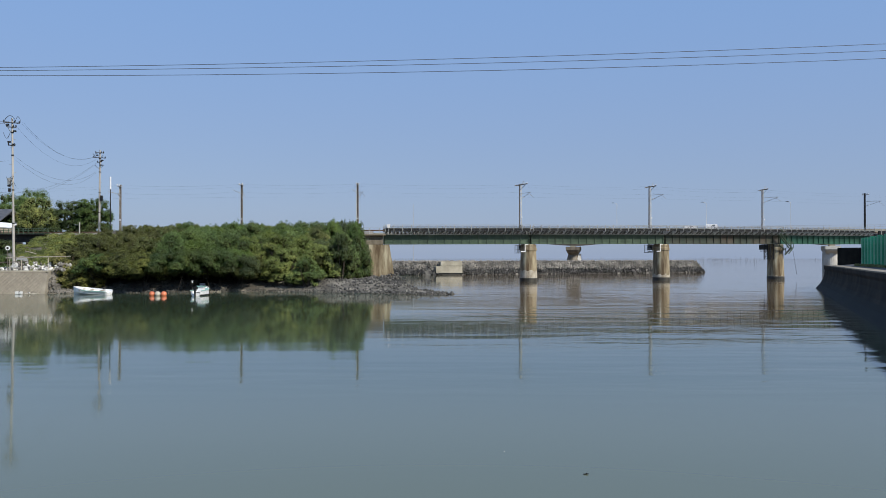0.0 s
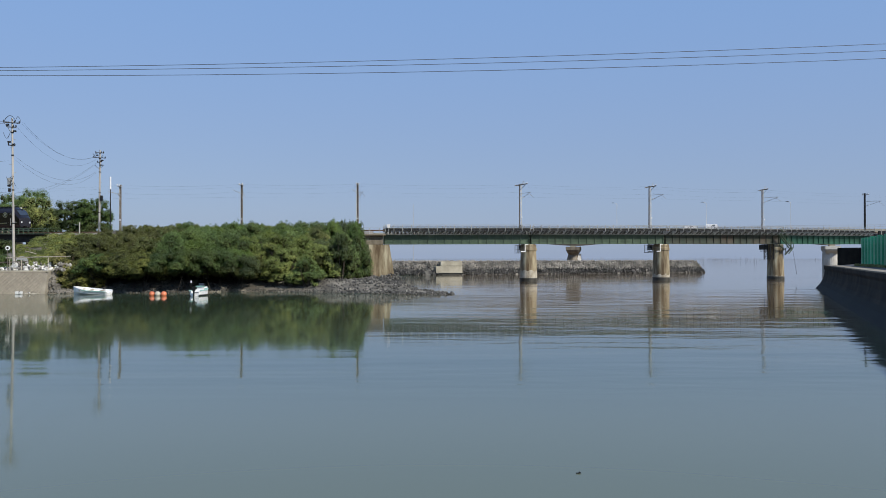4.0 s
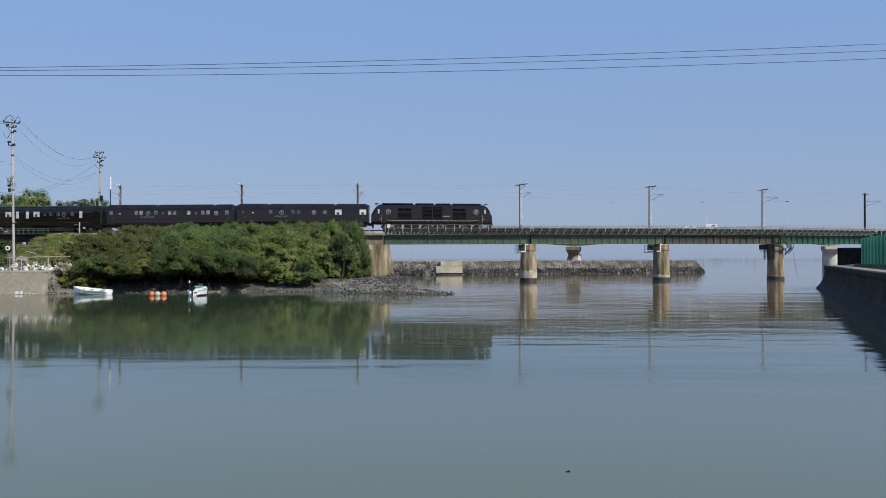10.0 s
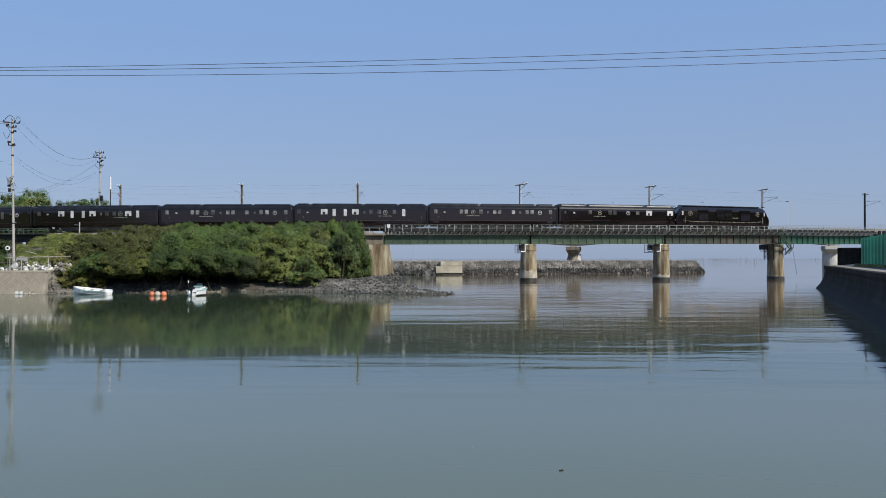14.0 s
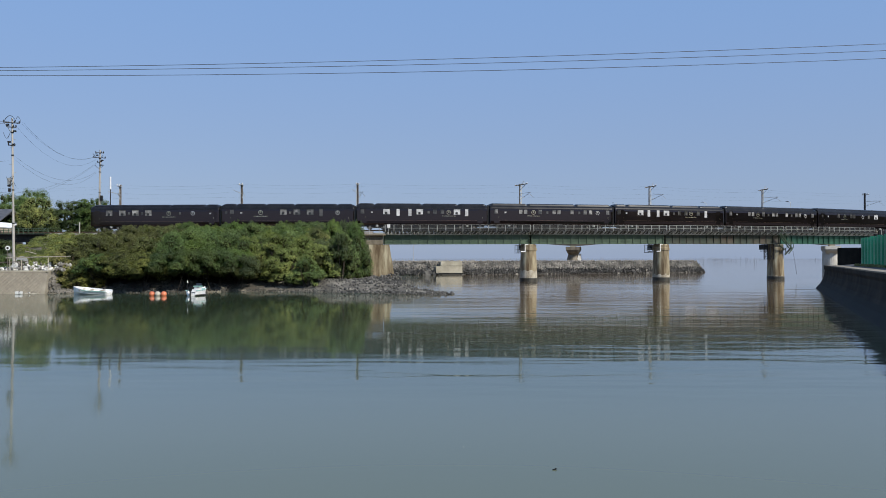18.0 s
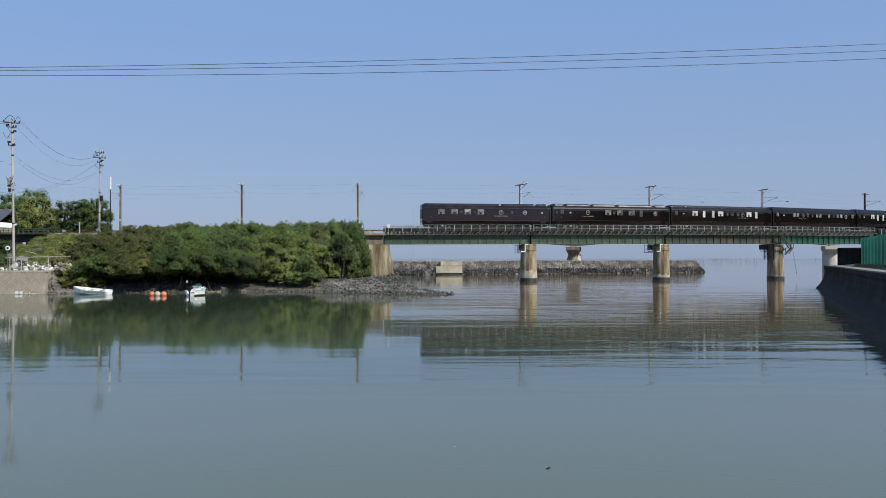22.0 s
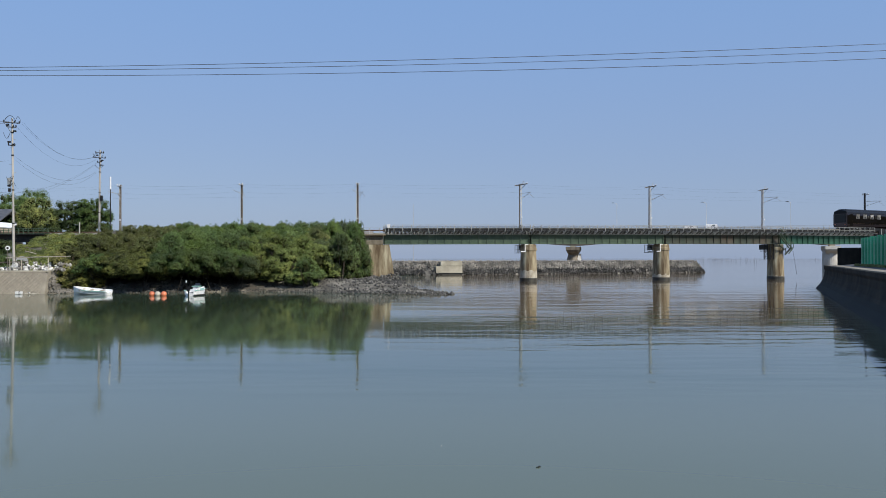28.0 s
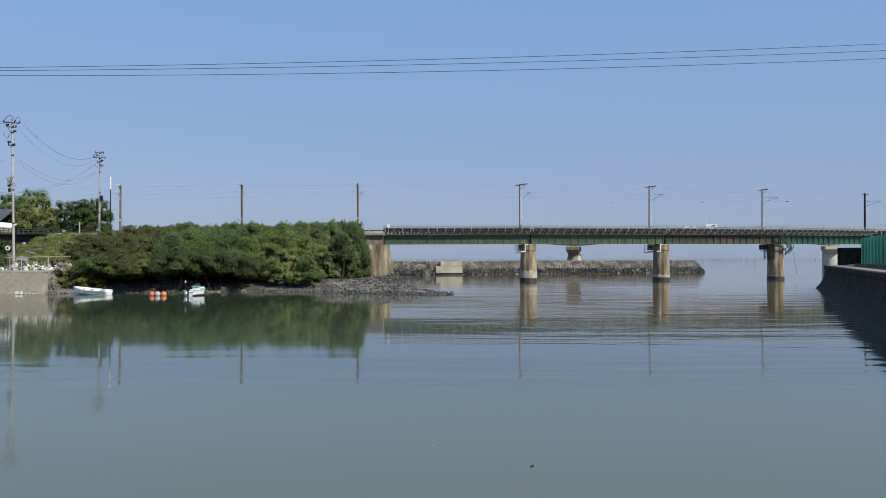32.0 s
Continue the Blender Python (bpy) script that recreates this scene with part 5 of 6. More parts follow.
def wire_mast(s, on_land):
    off = -2.75
    x, y, h = track(s, off)
    zr = rail_z(s)
    t = thing("wire_mast", pose(x, y, zr, 0, 0, math.degrees(h)), "dark wooden railway wire pole" if on_land else "slender steel railway wire mast with arms", "mast", "masts of the overhead line")
    top = 7.45
    if on_land == 2:
        t["label"] = "black steel railway wire pole with arms"
        part("pole", rod(B(), (0, 0, -0.9), (0, 0, top), 0.20, 0.17, 12), M["train_black"], t)
        a = part("crossarm", box(B(), (0.1, -0.1, top - 0.15), (1.9, 0.12, 0.12)), M["train_black"], t)
        insulators(a, [(-0.75, -0.1, top - 0.4), (0.8, -0.1, top - 0.1), (0.2, -0.1, top - 0.1)])
    elif on_land:
        part("pole", rod(B(), (0, 0, -0.9), (0, 0, top), 0.17, 0.14, 12), M["wood_pole"], t)
        part("plate", box(B(), (0, -0.2, 1.9), (0.22, 0.03, 0.22)), M["white_paint"], t)
        part("conduit", rod(B(), (-0.19, -0.06, 0.0), (-0.17, -0.06, top - 0.3), 0.05, seg=8), M["galvanised_bright"], t, "pale cable conduit")
        bm = B()
        for k in range(9):
            rod(bm, (0, -0.16, 0.8 + 0.7 * k), (0.1, -0.25, 0.82 + 0.7 * k), 0.03, seg=5)
        part("step_bolts", bm, M["steel_grey"], t)
        a = part("bracket", box(B(), (0, -0.35, top - 0.25), (0.5, 0.9, 0.10)), M["steel_grey"], t)
        insulators(a, [(-0.2, -0.7, top - 0.2), (0.2, -0.7, top - 0.2), (0.0, 0.2, top - 0.2)])
        part("arm", rod(B(), (0, 0, top - 1.6), (-0.7, -2.7, top - 1.2), 0.04), M["steel_grey"], t)
    else:
        w = 0.17
        # right legs pale, left legs dark: sunlit and shaded sides put into colour
        for dx in (-w, w):
            for dy in (-w, w):
                part("leg", rod(B(), (dx, dy, -2.6), (dx * 0.75, dy * 0.75, top), 0.05, 0.04, 5), M["galvanised_bright"] if dx > 0 else M["wood_pole"], t)
        bm = B()
        for k in range(13):
            z0 = -1.0 + k * 0.64
            for dy in (-w * 0.85, w * 0.85):
                rod(bm, (-w * 0.9, dy, z0), (w * 0.9, dy, z0 + 0.6), 0.035, seg=4)
        part("lacing", bm, M["galvanised_bright"], t)
        part("plate", box(B(), (0.15, -0.3, 2.1), (0.2, 0.03, 0.24)), M["white_paint"], t)
        a = part("crossarm", box(B(), (0.1, -0.1, top - 0.15), (2.1, 0.15, 0.15), 0, -10), M["steel_dark"], t)
        insulators(a, [(-0.85, -0.1, top - 0.40), (-0.45, -0.1, top - 0.36), (0.6, -0.1, top - 0.05), (1.05, -0.1, top + 0.05)])
        part("finial", rod(B(), (0.3, -0.1, top), (0.55, -0.1, top + 0.5), 0.04), M["steel_grey"], t)
        part("strut", rod(B(), (0.8, -0.1, top - 0.15), (0.0, 0, top - 0.95), 0.04), M["steel_dark"], t)
    c = part("cantilever", rod(B(), (0, 0, 5.0), (0.9, -2.6, 5.85), 0.035), M["steel_grey"], t)
    part("tie", rod(B(), (0, 0, 5.9), (1.0, -2.75, 5.9), 0.03), M["steel_grey"], c)
    part("steady_arm", rod(B(), (0.8, -2.3, 5.75), (1.3, -2.9, 5.15), 0.025), M["steel_grey"], c)
    insulators(c, [(0.25, -0.7, 5.15)])
    part("foot_plate", box(B(), (0, 0, -0.85), (0.6, 0.6, 0.1)), M["steel_dark"], t)
    for dx in (-0.45, 0.45):
        part("stay", rod(B(), (dx, 0, -0.85), (0, 0, 0.9), 0.035), M["steel_dark"], t)


MASTS = ((-26.18, 1), (-6.4, 1), (11.97, 1), (38.34, 0), (61.36, 0), (84.9, 0), (111.9, 2))
for s, land in MASTS:
    wire_mast(s, land)
ol = thing("overhead_line", pose(0, 0, 0), "thin overhead wires along the railway", "cables")
ms = [-50.0] + [s for s, _ in MASTS] + [140.0]
for off, dz, drop, r in ((0.0, 5.10, 0.0, 0.010), (0.0, 5.95, 0.35, 0.010), (-2.9, 7.35, 0.25, 0.013), (-2.2, 6.9, 0.3, 0.010)):
    for a, b in zip(ms, ms[1:]):
        pa, pb = track(a, off), track(b, off)
        wire("wire", sag((pa[0], pa[1], rail_z(a) + dz), (pb[0], pb[1], rail_z(b) + dz), drop, 10), r * 0.32, M["cable"], ol)

# ---- house at the lane ----
house = thing("house", pose(-83.4, 142, 3.0), "low house with a dark tiled roof and white awning", "house")
part("wall", box(B(), (0, 4, 3.3), (18, 8, 6.6)), M["plaster"], house)
bm = B()
loft(bm, [[(x, -0.9, 6.7), (x, 4, 9.1), (x, 8.9, 6.7), (x, 8.9, 6.55), (x, 4, 8.9), (x, -0.9, 6.55)] for x in (-9.5, 9.4)])
bmesh.ops.recalc_face_normals(bm, faces=bm.faces)
part("roof", bm, M["roof_tile"], house)
part("awning", box(B(), (8.6, -1.6, 6.35), (7.4, 2.2, 0.12), 0, 6, 20), M["white_paint"], house, "white sheet awning")
for x in (3.2, 6.5):
    w = part("window", box(B(), (x, -0.03, 4.2), (1.6, 0.06, 1.2)), M["glass_dark"], house)
    part("window_frame", box(B(), (x, -0.05, 4.85), (1.8, 0.08, 0.1)), M["white_paint"], w)

# ---- quay clutter ----
heap = tagged(new("rubble_heap"), "heap of broken white concrete and shells on the quay", "rubble", kind="structure")
rnd = random.Random(8)
for i in range(150):
    x = rnd.uniform(-46.2, -39.7)
    y = rnd.uniform(88.6, 91.0)
    z = 2.28 + 0.15 + 0.75 * rnd.random() * smooth(88.4, 90.2, y)
    sz = rnd.uniform(0.18, 0.48)
    piece("stone", rock_mesh(rnd.randrange(8), M["rubble_white"] if rnd.random() < 0.62 else M["rock_light"]), heap, Matrix.LocRotScale((x, y, z), Euler((rnd.uniform(0, 6), rnd.uniform(0, 6), 0)), (sz, sz, sz)))
fen = thing("pole_fence", pose(0, 0, 0), "rough fence of a long bamboo pole on posts", "fence")
part("top_pole", rod(B(), (-45.6, 88.4, 3.70), (-38.9, 88.6, 3.86), 0.06, 0.04), M["sleeper"], fen)
for x, zt_ in ((-45.2, 3.9), (-44.0, 3.6), (-41.2, 3.85)):
    part("post", rod(B(), (x, 88.45, 2.2), (x, 88.45, zt_ - 0.1), 0.04), M["sleeper"], fen)
part("lower_pole", rod(B(), (-47.0, 88.5, 3.15), (-43.4, 88.5, 3.35), 0.05), M["wood_pole"], fen)
sign = thing("round_sign", pose(-45.3, 88.2, 2.37), "rusty post with a round white sign", "sign")
part("post", rod(B(), (0, 0, 0), (0, 0, 2.2), 0.04), M["wood_pole"], sign)
bm = B()
rod(bm, (0, -0.03, 2.35), (0, 0.03, 2.35), 0.24, seg=20)
d1 = part("disc", bm, M["white_paint"], sign)
part("disc_centre", rod(B(), (0, -0.05, 2.35), (0, -0.02, 2.35), 0.12, seg=16), M["steel_dark"], d1)
for i, x in enumerate((-46.6, -45.9)):
    cr = thing("crate", pose(x, 88.9 + 0.3 * i, 2.25, 0, 0, 12 * i), "dark fishing crate on the quay", "crate")
    part("body", box(B(), (0, 0, 0.22), (0.7, 0.5, 0.42), bevel=0.03), M["steel_dark"], cr)
    part("rim", box(B(), (0, 0, 0.45), (0.76, 0.56, 0.06), bevel=0.015), M["steel_grey"], cr)
drum = thing("cable_drum", pose(-52.4, 105.5, 2.6, 0, 0, 20), "grey weathered cable drum lying by the lane", "drum")
for y in (-0.35, 0.35):
    part("flange", rod(B(), (0, y - 0.04, 0.62), (0, y + 0.04, 0.62), 0.68, seg=22), M["steel_grey"], drum)
part("core", rod(B(), (0, -0.35, 0.62), (0, 0.35, 0.62), 0.36, seg=18), M["cable"], drum)
lean = thing("bamboo_pole", pose(0, 0, 0), "pale bamboo pole lying across the slope", "pole")
part("stalk", rod(B(), (-50.9, 103.2, 4.55), (-49.6, 103.4, 4.2), 0.05, 0.035), M["sleeper"], lean)
part("end_cap", rod(B(), (-49.6, 103.4, 4.2), (-49.5, 103.42, 4.17), 0.04), M["timber"], lean)
# small utility post beyond the slope
tp = thing("signal_post", pose(-55.0, 128.2, 6.9), "short white trackside post with a side arm", "post")
part("post", rod(B(), (0, 0, 0), (0, 0, 2.2), 0.09), M["concrete_pole"], tp)
part("arm", rod(B(), (0, 0, 1.75), (-0.8, 0, 1.8), 0.035), M["steel_grey"], tp)

# ---- sheet-steel fence on the right bank ----
fd = Vector((0.3225, 0.9466, 0))
fence = thing("sheet_fence", pose(52.9, 106.6, 2.7, 0, 0, math.degrees(math.atan2(fd.y, fd.x))), "tall green corrugated steel sheet fence", "fence")
bm = B()
pts = [(-1.2, 0), (-0.65, 0), (-0.54, 0.36), (0.54, 0.36), (0.65, 0), (1.2, 0)]
loft(bm, [[(x, y, z) for x, y in pts] + [(x, y - 0.02, z) for x, y in pts[::-1]] for z in (0.05, 3.45)])
bmesh.ops.recalc_face_normals(bm, faces=bm.faces)
me = bpy.data.meshes.new("panel")
bm.to_mesh(me)
bm.free()
me.materials.append(M["fence_green"])
bm = B()
rod(bm, (0, -0.15, 0), (0, -0.15, 3.55), 0.06)
pm = bpy.data.meshes.new("post")
bm.to_mesh(pm)
bm.free()
pm.materials.append(M["steel_grey"])
for i in range(18):
    piece("panel", me, fence, pose(-1.2 - 2.4 * i, 0, 0.10 * math.sin(i * 2.9)))
    piece("post", pm, fence, pose(-2.4 * i, 0, 0))
for z in (0.5, 3.2):
    part("rail", box(B(), (-21.8, -0.08, z), (43.6, 0.06, 0.1)), M["steel_grey"], fence)
tufts = [(46.9 + 5.0 + fd.x * -u + rnd.uniform(-0.5, 0.2), 106 - fd.y * u, 2.74, rnd.uniform(0.10, 0.28), rnd.uniform(0.10, 0.30)) for u in np.linspace(0, 36, 110)]
tagged(leaves("fence_weeds", tufts, 5200, 0.07, M["leaf_dry"], 91), "dry weeds along the foot of the fence", "weeds", kind="stuff")


# ---- boats and floats ----
def hull(L, W, H, mat, parent, name="hull", sheer=0.25):
    bm = B()
    rings = []
    for f in np.linspace(0, 1, 9):
        w = W / 2 * (0.86 if f < 0.01 else 1.0) * (1 - max(0, (f - 0.45) / 0.55) ** 2.2 * 0.96)
        z = H + sheer * max(0, f - 0.3) ** 2 * 2
        k = 0.18 + 0.25 * max(0, f - 0.6)
        x = (f - 0.5) * L
        rings.append([(x, -w, z), (x, -w * 0.92, 0.1), (x, -w * 0.45, -k), (x, w * 0.45, -k), (x, w * 0.92, 0.1), (x, w, z), (x, w * 0.88, z), (x, w * 0.78, 0.22), (x, -w * 0.78, 0.22), (x, -w * 0.88, z)])
    loft(bm, rings)
    bmesh.ops.recalc_face_normals(bm, faces=bm.faces)
    return part(name, bm, mat, parent)


skiff = thing("skiff", pose(-35.5, 85.7, 0.10, -9, -3, 172), "small white open skiff tilted at the water's edge", "boat")
hull(3.9, 1.35, 0.40, M["boat_white"], skiff)
for x in (-1.1, 0.1, 1.0):
    part("thwart", box(B(), (x, 0, 0.36), (0.24, 1.0, 0.05)), M["sleeper"], skiff)
part("rubbing_strake", box(B(), (-0.6, 0.69, 0.40), (2.6, 0.05, 0.08)), M["boat_green"], skiff)

boat = thing("motor_boat", pose(-23.9, 83.6, 0.05, 0, 0, -52), "small white and pale green motor boat with outboard", "boat")
h = hull(3.9, 1.5, 0.50, M["boat_white"], boat, sheer=0.45)
part("deck_lining", box(B(), (0.1, 0, 0.26), (2.6, 1.1, 0.06)), M["steel_dark"], boat)
part("boot_stripe", box(B(), (-0.3, 0, 0.06), (3.1, 1.42, 0.10), bevel=0.02), M["wet_concrete"], boat, "dark waterline stripe")
part("bow_deck", box(B(), (1.25, 0, 0.64), (0.9, 0.8, 0.08), 0, -12, bevel=0.03), M["boat_green"], boat)
c = part("console", box(B(), (-0.1, 0, 0.62), (0.7, 0.75, 0.6), bevel=0.06), M["boat_white"], boat, "white steering console")
part("canopy", box(B(), (-0.1, 0, 1.0), (0.9, 0.95, 0.12), bevel=0.04), M["boat_green"], c, "pale green canopy")
part("windscreen", box(B(), (0.2, 0, 1.18), (0.06, 0.7, 0.3), 0, 20), M["glass_dark"], c)
part("seat", box(B(), (-0.95, 0, 0.5), (0.45, 1.0, 0.35), bevel=0.05), M["boat_white"], boat)
m_ = part("outboard_motor", box(B(), (-2.15, 0, 0.75), (0.4, 0.34, 0.55), bevel=0.07), M["train_black"], boat, "black outboard motor")
part("motor_leg", box(B(), (-2.15, 0, 0.2), (0.16, 0.12, 0.8)), M["train_black"], m_)
part("stern_post", rod(B(), (-1.75, 0.55, 0.4), (-1.75, 0.55, 1.45), 0.03), M["steel_dark"], boat)
part("lamp_top", rod(B(), (-1.75, 0.55, 1.45), (-1.75, 0.55, 1.7), 0.07), M["white_paint"], boat)
for y in (-0.74, 0.74):
    part("gunwale", rod(B(), (-1.9, y, 0.55), (0.4, y, 0.60), 0.05, seg=8), M["boat_green"], boat)

boat.scale = (0.78, 0.78, 0.85)
for i, (x, mat, lab) in enumerate(((-28.35, M["orange"], "round orange plastic fishing float"), (-27.8, M["sleeper"], "round buff weathered fishing float"), (-27.2, M["orange"], "round orange plastic fishing float"))):
    b = thing("float", pose(x, 82.6, 0.16, 0, 0, 15 * i), lab, "float", "row of floats")
    bm = B()
    bmesh.ops.create_uvsphere(bm, u_segments=16, v_segments=10, radius=0.29)
    part("shell", bm, mat, b, smooth=True)
    part("collar", rod(B(), (0, 0, 0.28), (0, 0, 0.40), 0.08), M["steel_dark"], b)
for x, y, s, ll in ((-43.1, 86.2, 0.7, "white foam float by the quay"), (-42.0, 86.0, 0.28, "small white foam float")):
    b = thing("foam_float", pose(x, y, 0.02, 0, 0, 8), ll, "float")
    part("block", box(B(), (0, 0, 0.12), (s, 0.45 * s + 0.1, 0.42 * s), bevel=0.05), M["white_paint"], b)
    part("strap", box(B(), (0.1 * s, 0, 0.12), (0.06, 0.47 * s + 0.1, 0.44 * s)), M["steel_dark"], b)
plank = thing("drift_plank", pose(-42.4, 86.35, 0.04, 0, 0, 3), "pale drifting plank at the wall foot", "plank")
part("board", box(B(), (0.5, 0, 0.02), (1.5, 0.2, 0.08), bevel=0.01), M["sleeper"], plank)
drift = thing("driftwood", pose(2.44, 14.48, 0.0), "dark bit of driftwood on the water", "driftwood")
part("stick", rod(B(), (-0.045, 0, 0.005), (0.04, 0.01, 0.012), 0.012, 0.008, 6), M["train_black"], drift)
part("knot", rod(B(), (-0.01, 0, 0.0), (0.015, 0.01, 0.03), 0.014, 0.006, 6), M["train_black"], drift)
fleck = thing("foam_fleck", pose(1.17, 16.2, 0.0), "tiny white fleck drifting on the water", "foam")
part("flake", box(B(), (0, 0, 0.002), (0.02, 0.012, 0.005), bevel=0.001), M["rubble_white"], fleck)


# ---- train: a diesel engine and seven coaches, dark glossy maroon ----
CAR_L = 20.4


def side_parts(t, items, L, panes):
    """Windows, badges and gold bands on both sides; items: (share of the length, kind)."""
    for f, kind in items:
        x = (f - 0.5) * L
        for side in (-1, 1):
            y = side * 1.452
            if kind in "wstd":
                w, h, z = {"w": (1.0, 0.78, 2.72), "s": (0.52, 0.62, 2.74), "t": (0.48, 1.05, 2.62), "d": (0.30, 0.36, 2.66)}[kind]
                fr = part("window_frame", box(B(), (x, y, z), (w + 0.10, 0.03, h + 0.10), bevel=0.01), M["train_black"], t)
                part("pane", box(B(), (x, y + side * 0.014, z), (w, 0.016, h)), panes[kind], fr, "window pane")
                # dark block added on wide panes for their dark lower middle
                if kind == "w":
                    part("table_lamp", box(B(), (x - 0.05, y + side * 0.024, z - 0.2), (0.36, 0.008, 0.34), bevel=0.003), M["train_black"], fr, "dark block on the lower pane")
            elif kind in "er":
                bm = B()
                r = 0.35 if kind == "e" else 0.32
                rod(bm, (x, y - side * 0.01, 2.66), (x, y + side * 0.02, 2.66), r, seg=24)
                e = part("badge", bm, M["gold"] if kind == "e" else M["steel_grey"], t, "round gold badge" if kind == "e" else "round pale badge")
                part("badge_centre", rod(B(), (x, y, 2.66), (x, y + side * 0.026, 2.66), r * 0.74, seg=20), M["train_body"], e)
                part("badge_boss", rod(B(), (x, y, 2.72), (x, y + side * 0.034, 2.72), r * 0.34, seg=12), M["gold"] if kind == "e" else M["steel_grey"], e)
                if kind == "e":
                    part("gold_band", box(B(), (x, y, 2.10), (2.1, 0.02, 0.09)), M["gold"], t)
            elif kind == "m":
                part("crest", box(B(), (x, y, 2.62), (0.30, 0.02, 0.22), bevel=0.004), M["steel_grey"], t)


def bogie(t, x, wb=1.05, r=0.43):
    b = part("bogie", box(B(), (x, 0, 0.52), (2.9, 2.3, 0.22), bevel=0.04), M["undergear"], t)
    for y in (-1.08, 1.08):
        part("side_frame", box(B(), (x, y, 0.50), (3.1, 0.14, 0.30), bevel=0.05), M["undergear"], b)
        part("axle_spring", rod(B(), (x, y * 1.02, 0.45), (x, y * 1.02, 0.85), 0.22, seg=12), M["steel_grey"], b)
    for dx in (-wb, wb):
        for y in (-0.60, 0.60):
            bm = B()
            rod(bm, (x + dx, y - 0.06, r), (x + dx, y + 0.06, r), r, seg=24)
            rod(bm, (x + dx, y - 0.08, r), (x + dx, y + 0.08, r), r * 0.45, seg=16)
            part("wheel", bm, M["wheel"], b)
        part("axle", rod(B(), (x + dx, -0.6, r), (x + dx, 0.6, r), 0.08), M["undergear"], b)
        for y in (-1.14, 1.14):
            part("axle_box", box(B(), (x + dx, y, r), (0.34, 0.16, 0.30), bevel=0.03), M["wheel"], b)


SIDE = [(1.30, 0.72), (1.42, 0.95), (1.45, 1.3), (1.45, 2.9), (1.42, 3.20)]
ROOF = [(1.42, 3.20), (1.36, 3.42), (1.18, 3.66), (0.85, 3.82), (0.40, 3.89), (0.0, 3.90)]


def body_ring(x, pts, k=1.0):
    left = [(x, -y * k, z) for y, z in pts]
    right = [(x, y * k, z) for y, z in reversed(pts) if y > 0]
    return left + right


def coach(items, label, roof_cuts, tail, panes):
    L = 20.0
    t = thing("coach", pose(-300, 300, 8), label, "railway coach", "coaches of the train")
    bm = B()
    e = L / 2
    ends = [(-e, 0.955), (-e + 0.10, 0.99), (-e + 0.30, 1.0), (e - 0.30, 1.0), (e - 0.10, 0.99), (e, 0.955)]
    loft(bm, [body_ring(x, SIDE, k) for x, k in ends])
    bmesh.ops.recalc_face_normals(bm, faces=bm.faces)
    part("body", bm, M["train_body"], t)
    bm = B()
    loft(bm, [[(x, y * k, 3.2 + (z - 3.2) * (1 - (1 - k) * 2)) for x, y, z in body_ring(x, ROOF, 1.0)] for x, k in ends])
    bmesh.ops.recalc_face_normals(bm, faces=bm.faces)
    part("roof", bm, M["train_roof"], t)
    # raised roof fairings with gaps between
    cuts = [0.0] + list(roof_cuts) + [1.0]
    for a, b in zip(cuts, cuts[1:]):
        x0, x1 = -e + 0.2 + (L - 0.4) * a + 0.07, -e + 0.2 + (L - 0.4) * b - 0.07
        bm = B()
        P = [(1.15, 3.60), (1.02, 3.90), (0.70, 4.03), (0.0, 4.07)]
        loft(bm, [[(x, -y, z - d) for y, z in P] + [(x, y, z - d) for y, z in reversed(P) if y > 0] for x, d in ((x0, 0.12), (x0 + 0.3, 0), (x1 - 0.3, 0), (x1, 0.12))])
        bmesh.ops.recalc_face_normals(bm, faces=bm.faces)
        part("roof_fairing", bm, M["train_roof"], t)
    for side in (-1, 1):
        part("waist_band", box(B(), (0, side * 1.452, 1.42), (L - 1.2, 0.012, 0.014)), M["rail_steel"], t)
        part("gutter", box(B(), (0, side * 1.425, 3.21), (L - 0.8, 0.05, 0.05)), M["train_black"], t)
        for x in (-e + 1.1, e - 1.1):
            d_ = part("door", box(B(), (x, side * 1.446, 2.05), (0.85, 0.03, 2.1), bevel=0.01), M["train_body"], t)
            part("door_handle", box(B(), (x + 0.3, side * 1.47, 1.9), (0.05, 0.03, 0.22)), M["gold"], d_)
    side_parts(t, items, L, panes)
    bogie(t, -6.9)
    bogie(t, 6.9)
    for x, w, y in ((-2.6, 2.4, -0.9), (0.4, 1.8, -0.85), (2.9, 2.0, -0.9), (-1.6, 2.6, 0.9), (2.2, 2.6, 0.9)):
        part("equipment_box", box(B(), (x, y, 0.45), (w, 0.75, 0.68), bevel=0.04), M["undergear"], t)
    part("underframe", box(B(), (0, 0, 0.66), (L - 0.8, 2.3, 0.30), bevel=0.03), M["train_black"], t)
    for y in (-1.18, 1.18):
        part("side_skirt", box(B(), (0, y, 0.40), (10.6, 0.06, 0.66), bevel=0.02), M["train_black"], t)
    if tail:
        fr = part("end_window_frame", box(B(), (-e - 0.02, 0, 2.35), (0.06, 2.3, 1.5), bevel=0.02), M["train_black"], t)
        part("end_window", box(B(), (-e - 0.045, 0, 2.35), (0.03, 2.1, 1.3)), M["train_black"], fr, "large dark end window")
        for y in (-1.0, 1.0):
            part("tail_lamp", rod(B(), (-e - 0.06, y, 1.25), (-e, y, 1.25), 0.10, seg=14), M["orange"], t)
    else:
        part("gangway", box(B(), (-e - 0.20, 0, 2.2), (0.42, 2.3, 2.7), bevel=0.08), M["train_black"], t)
    part("coupler", box(B(), (e + 0.2, 0, 0.85), (0.5, 0.3, 0.3), bevel=0.04), M["undergear"], t)
    return t


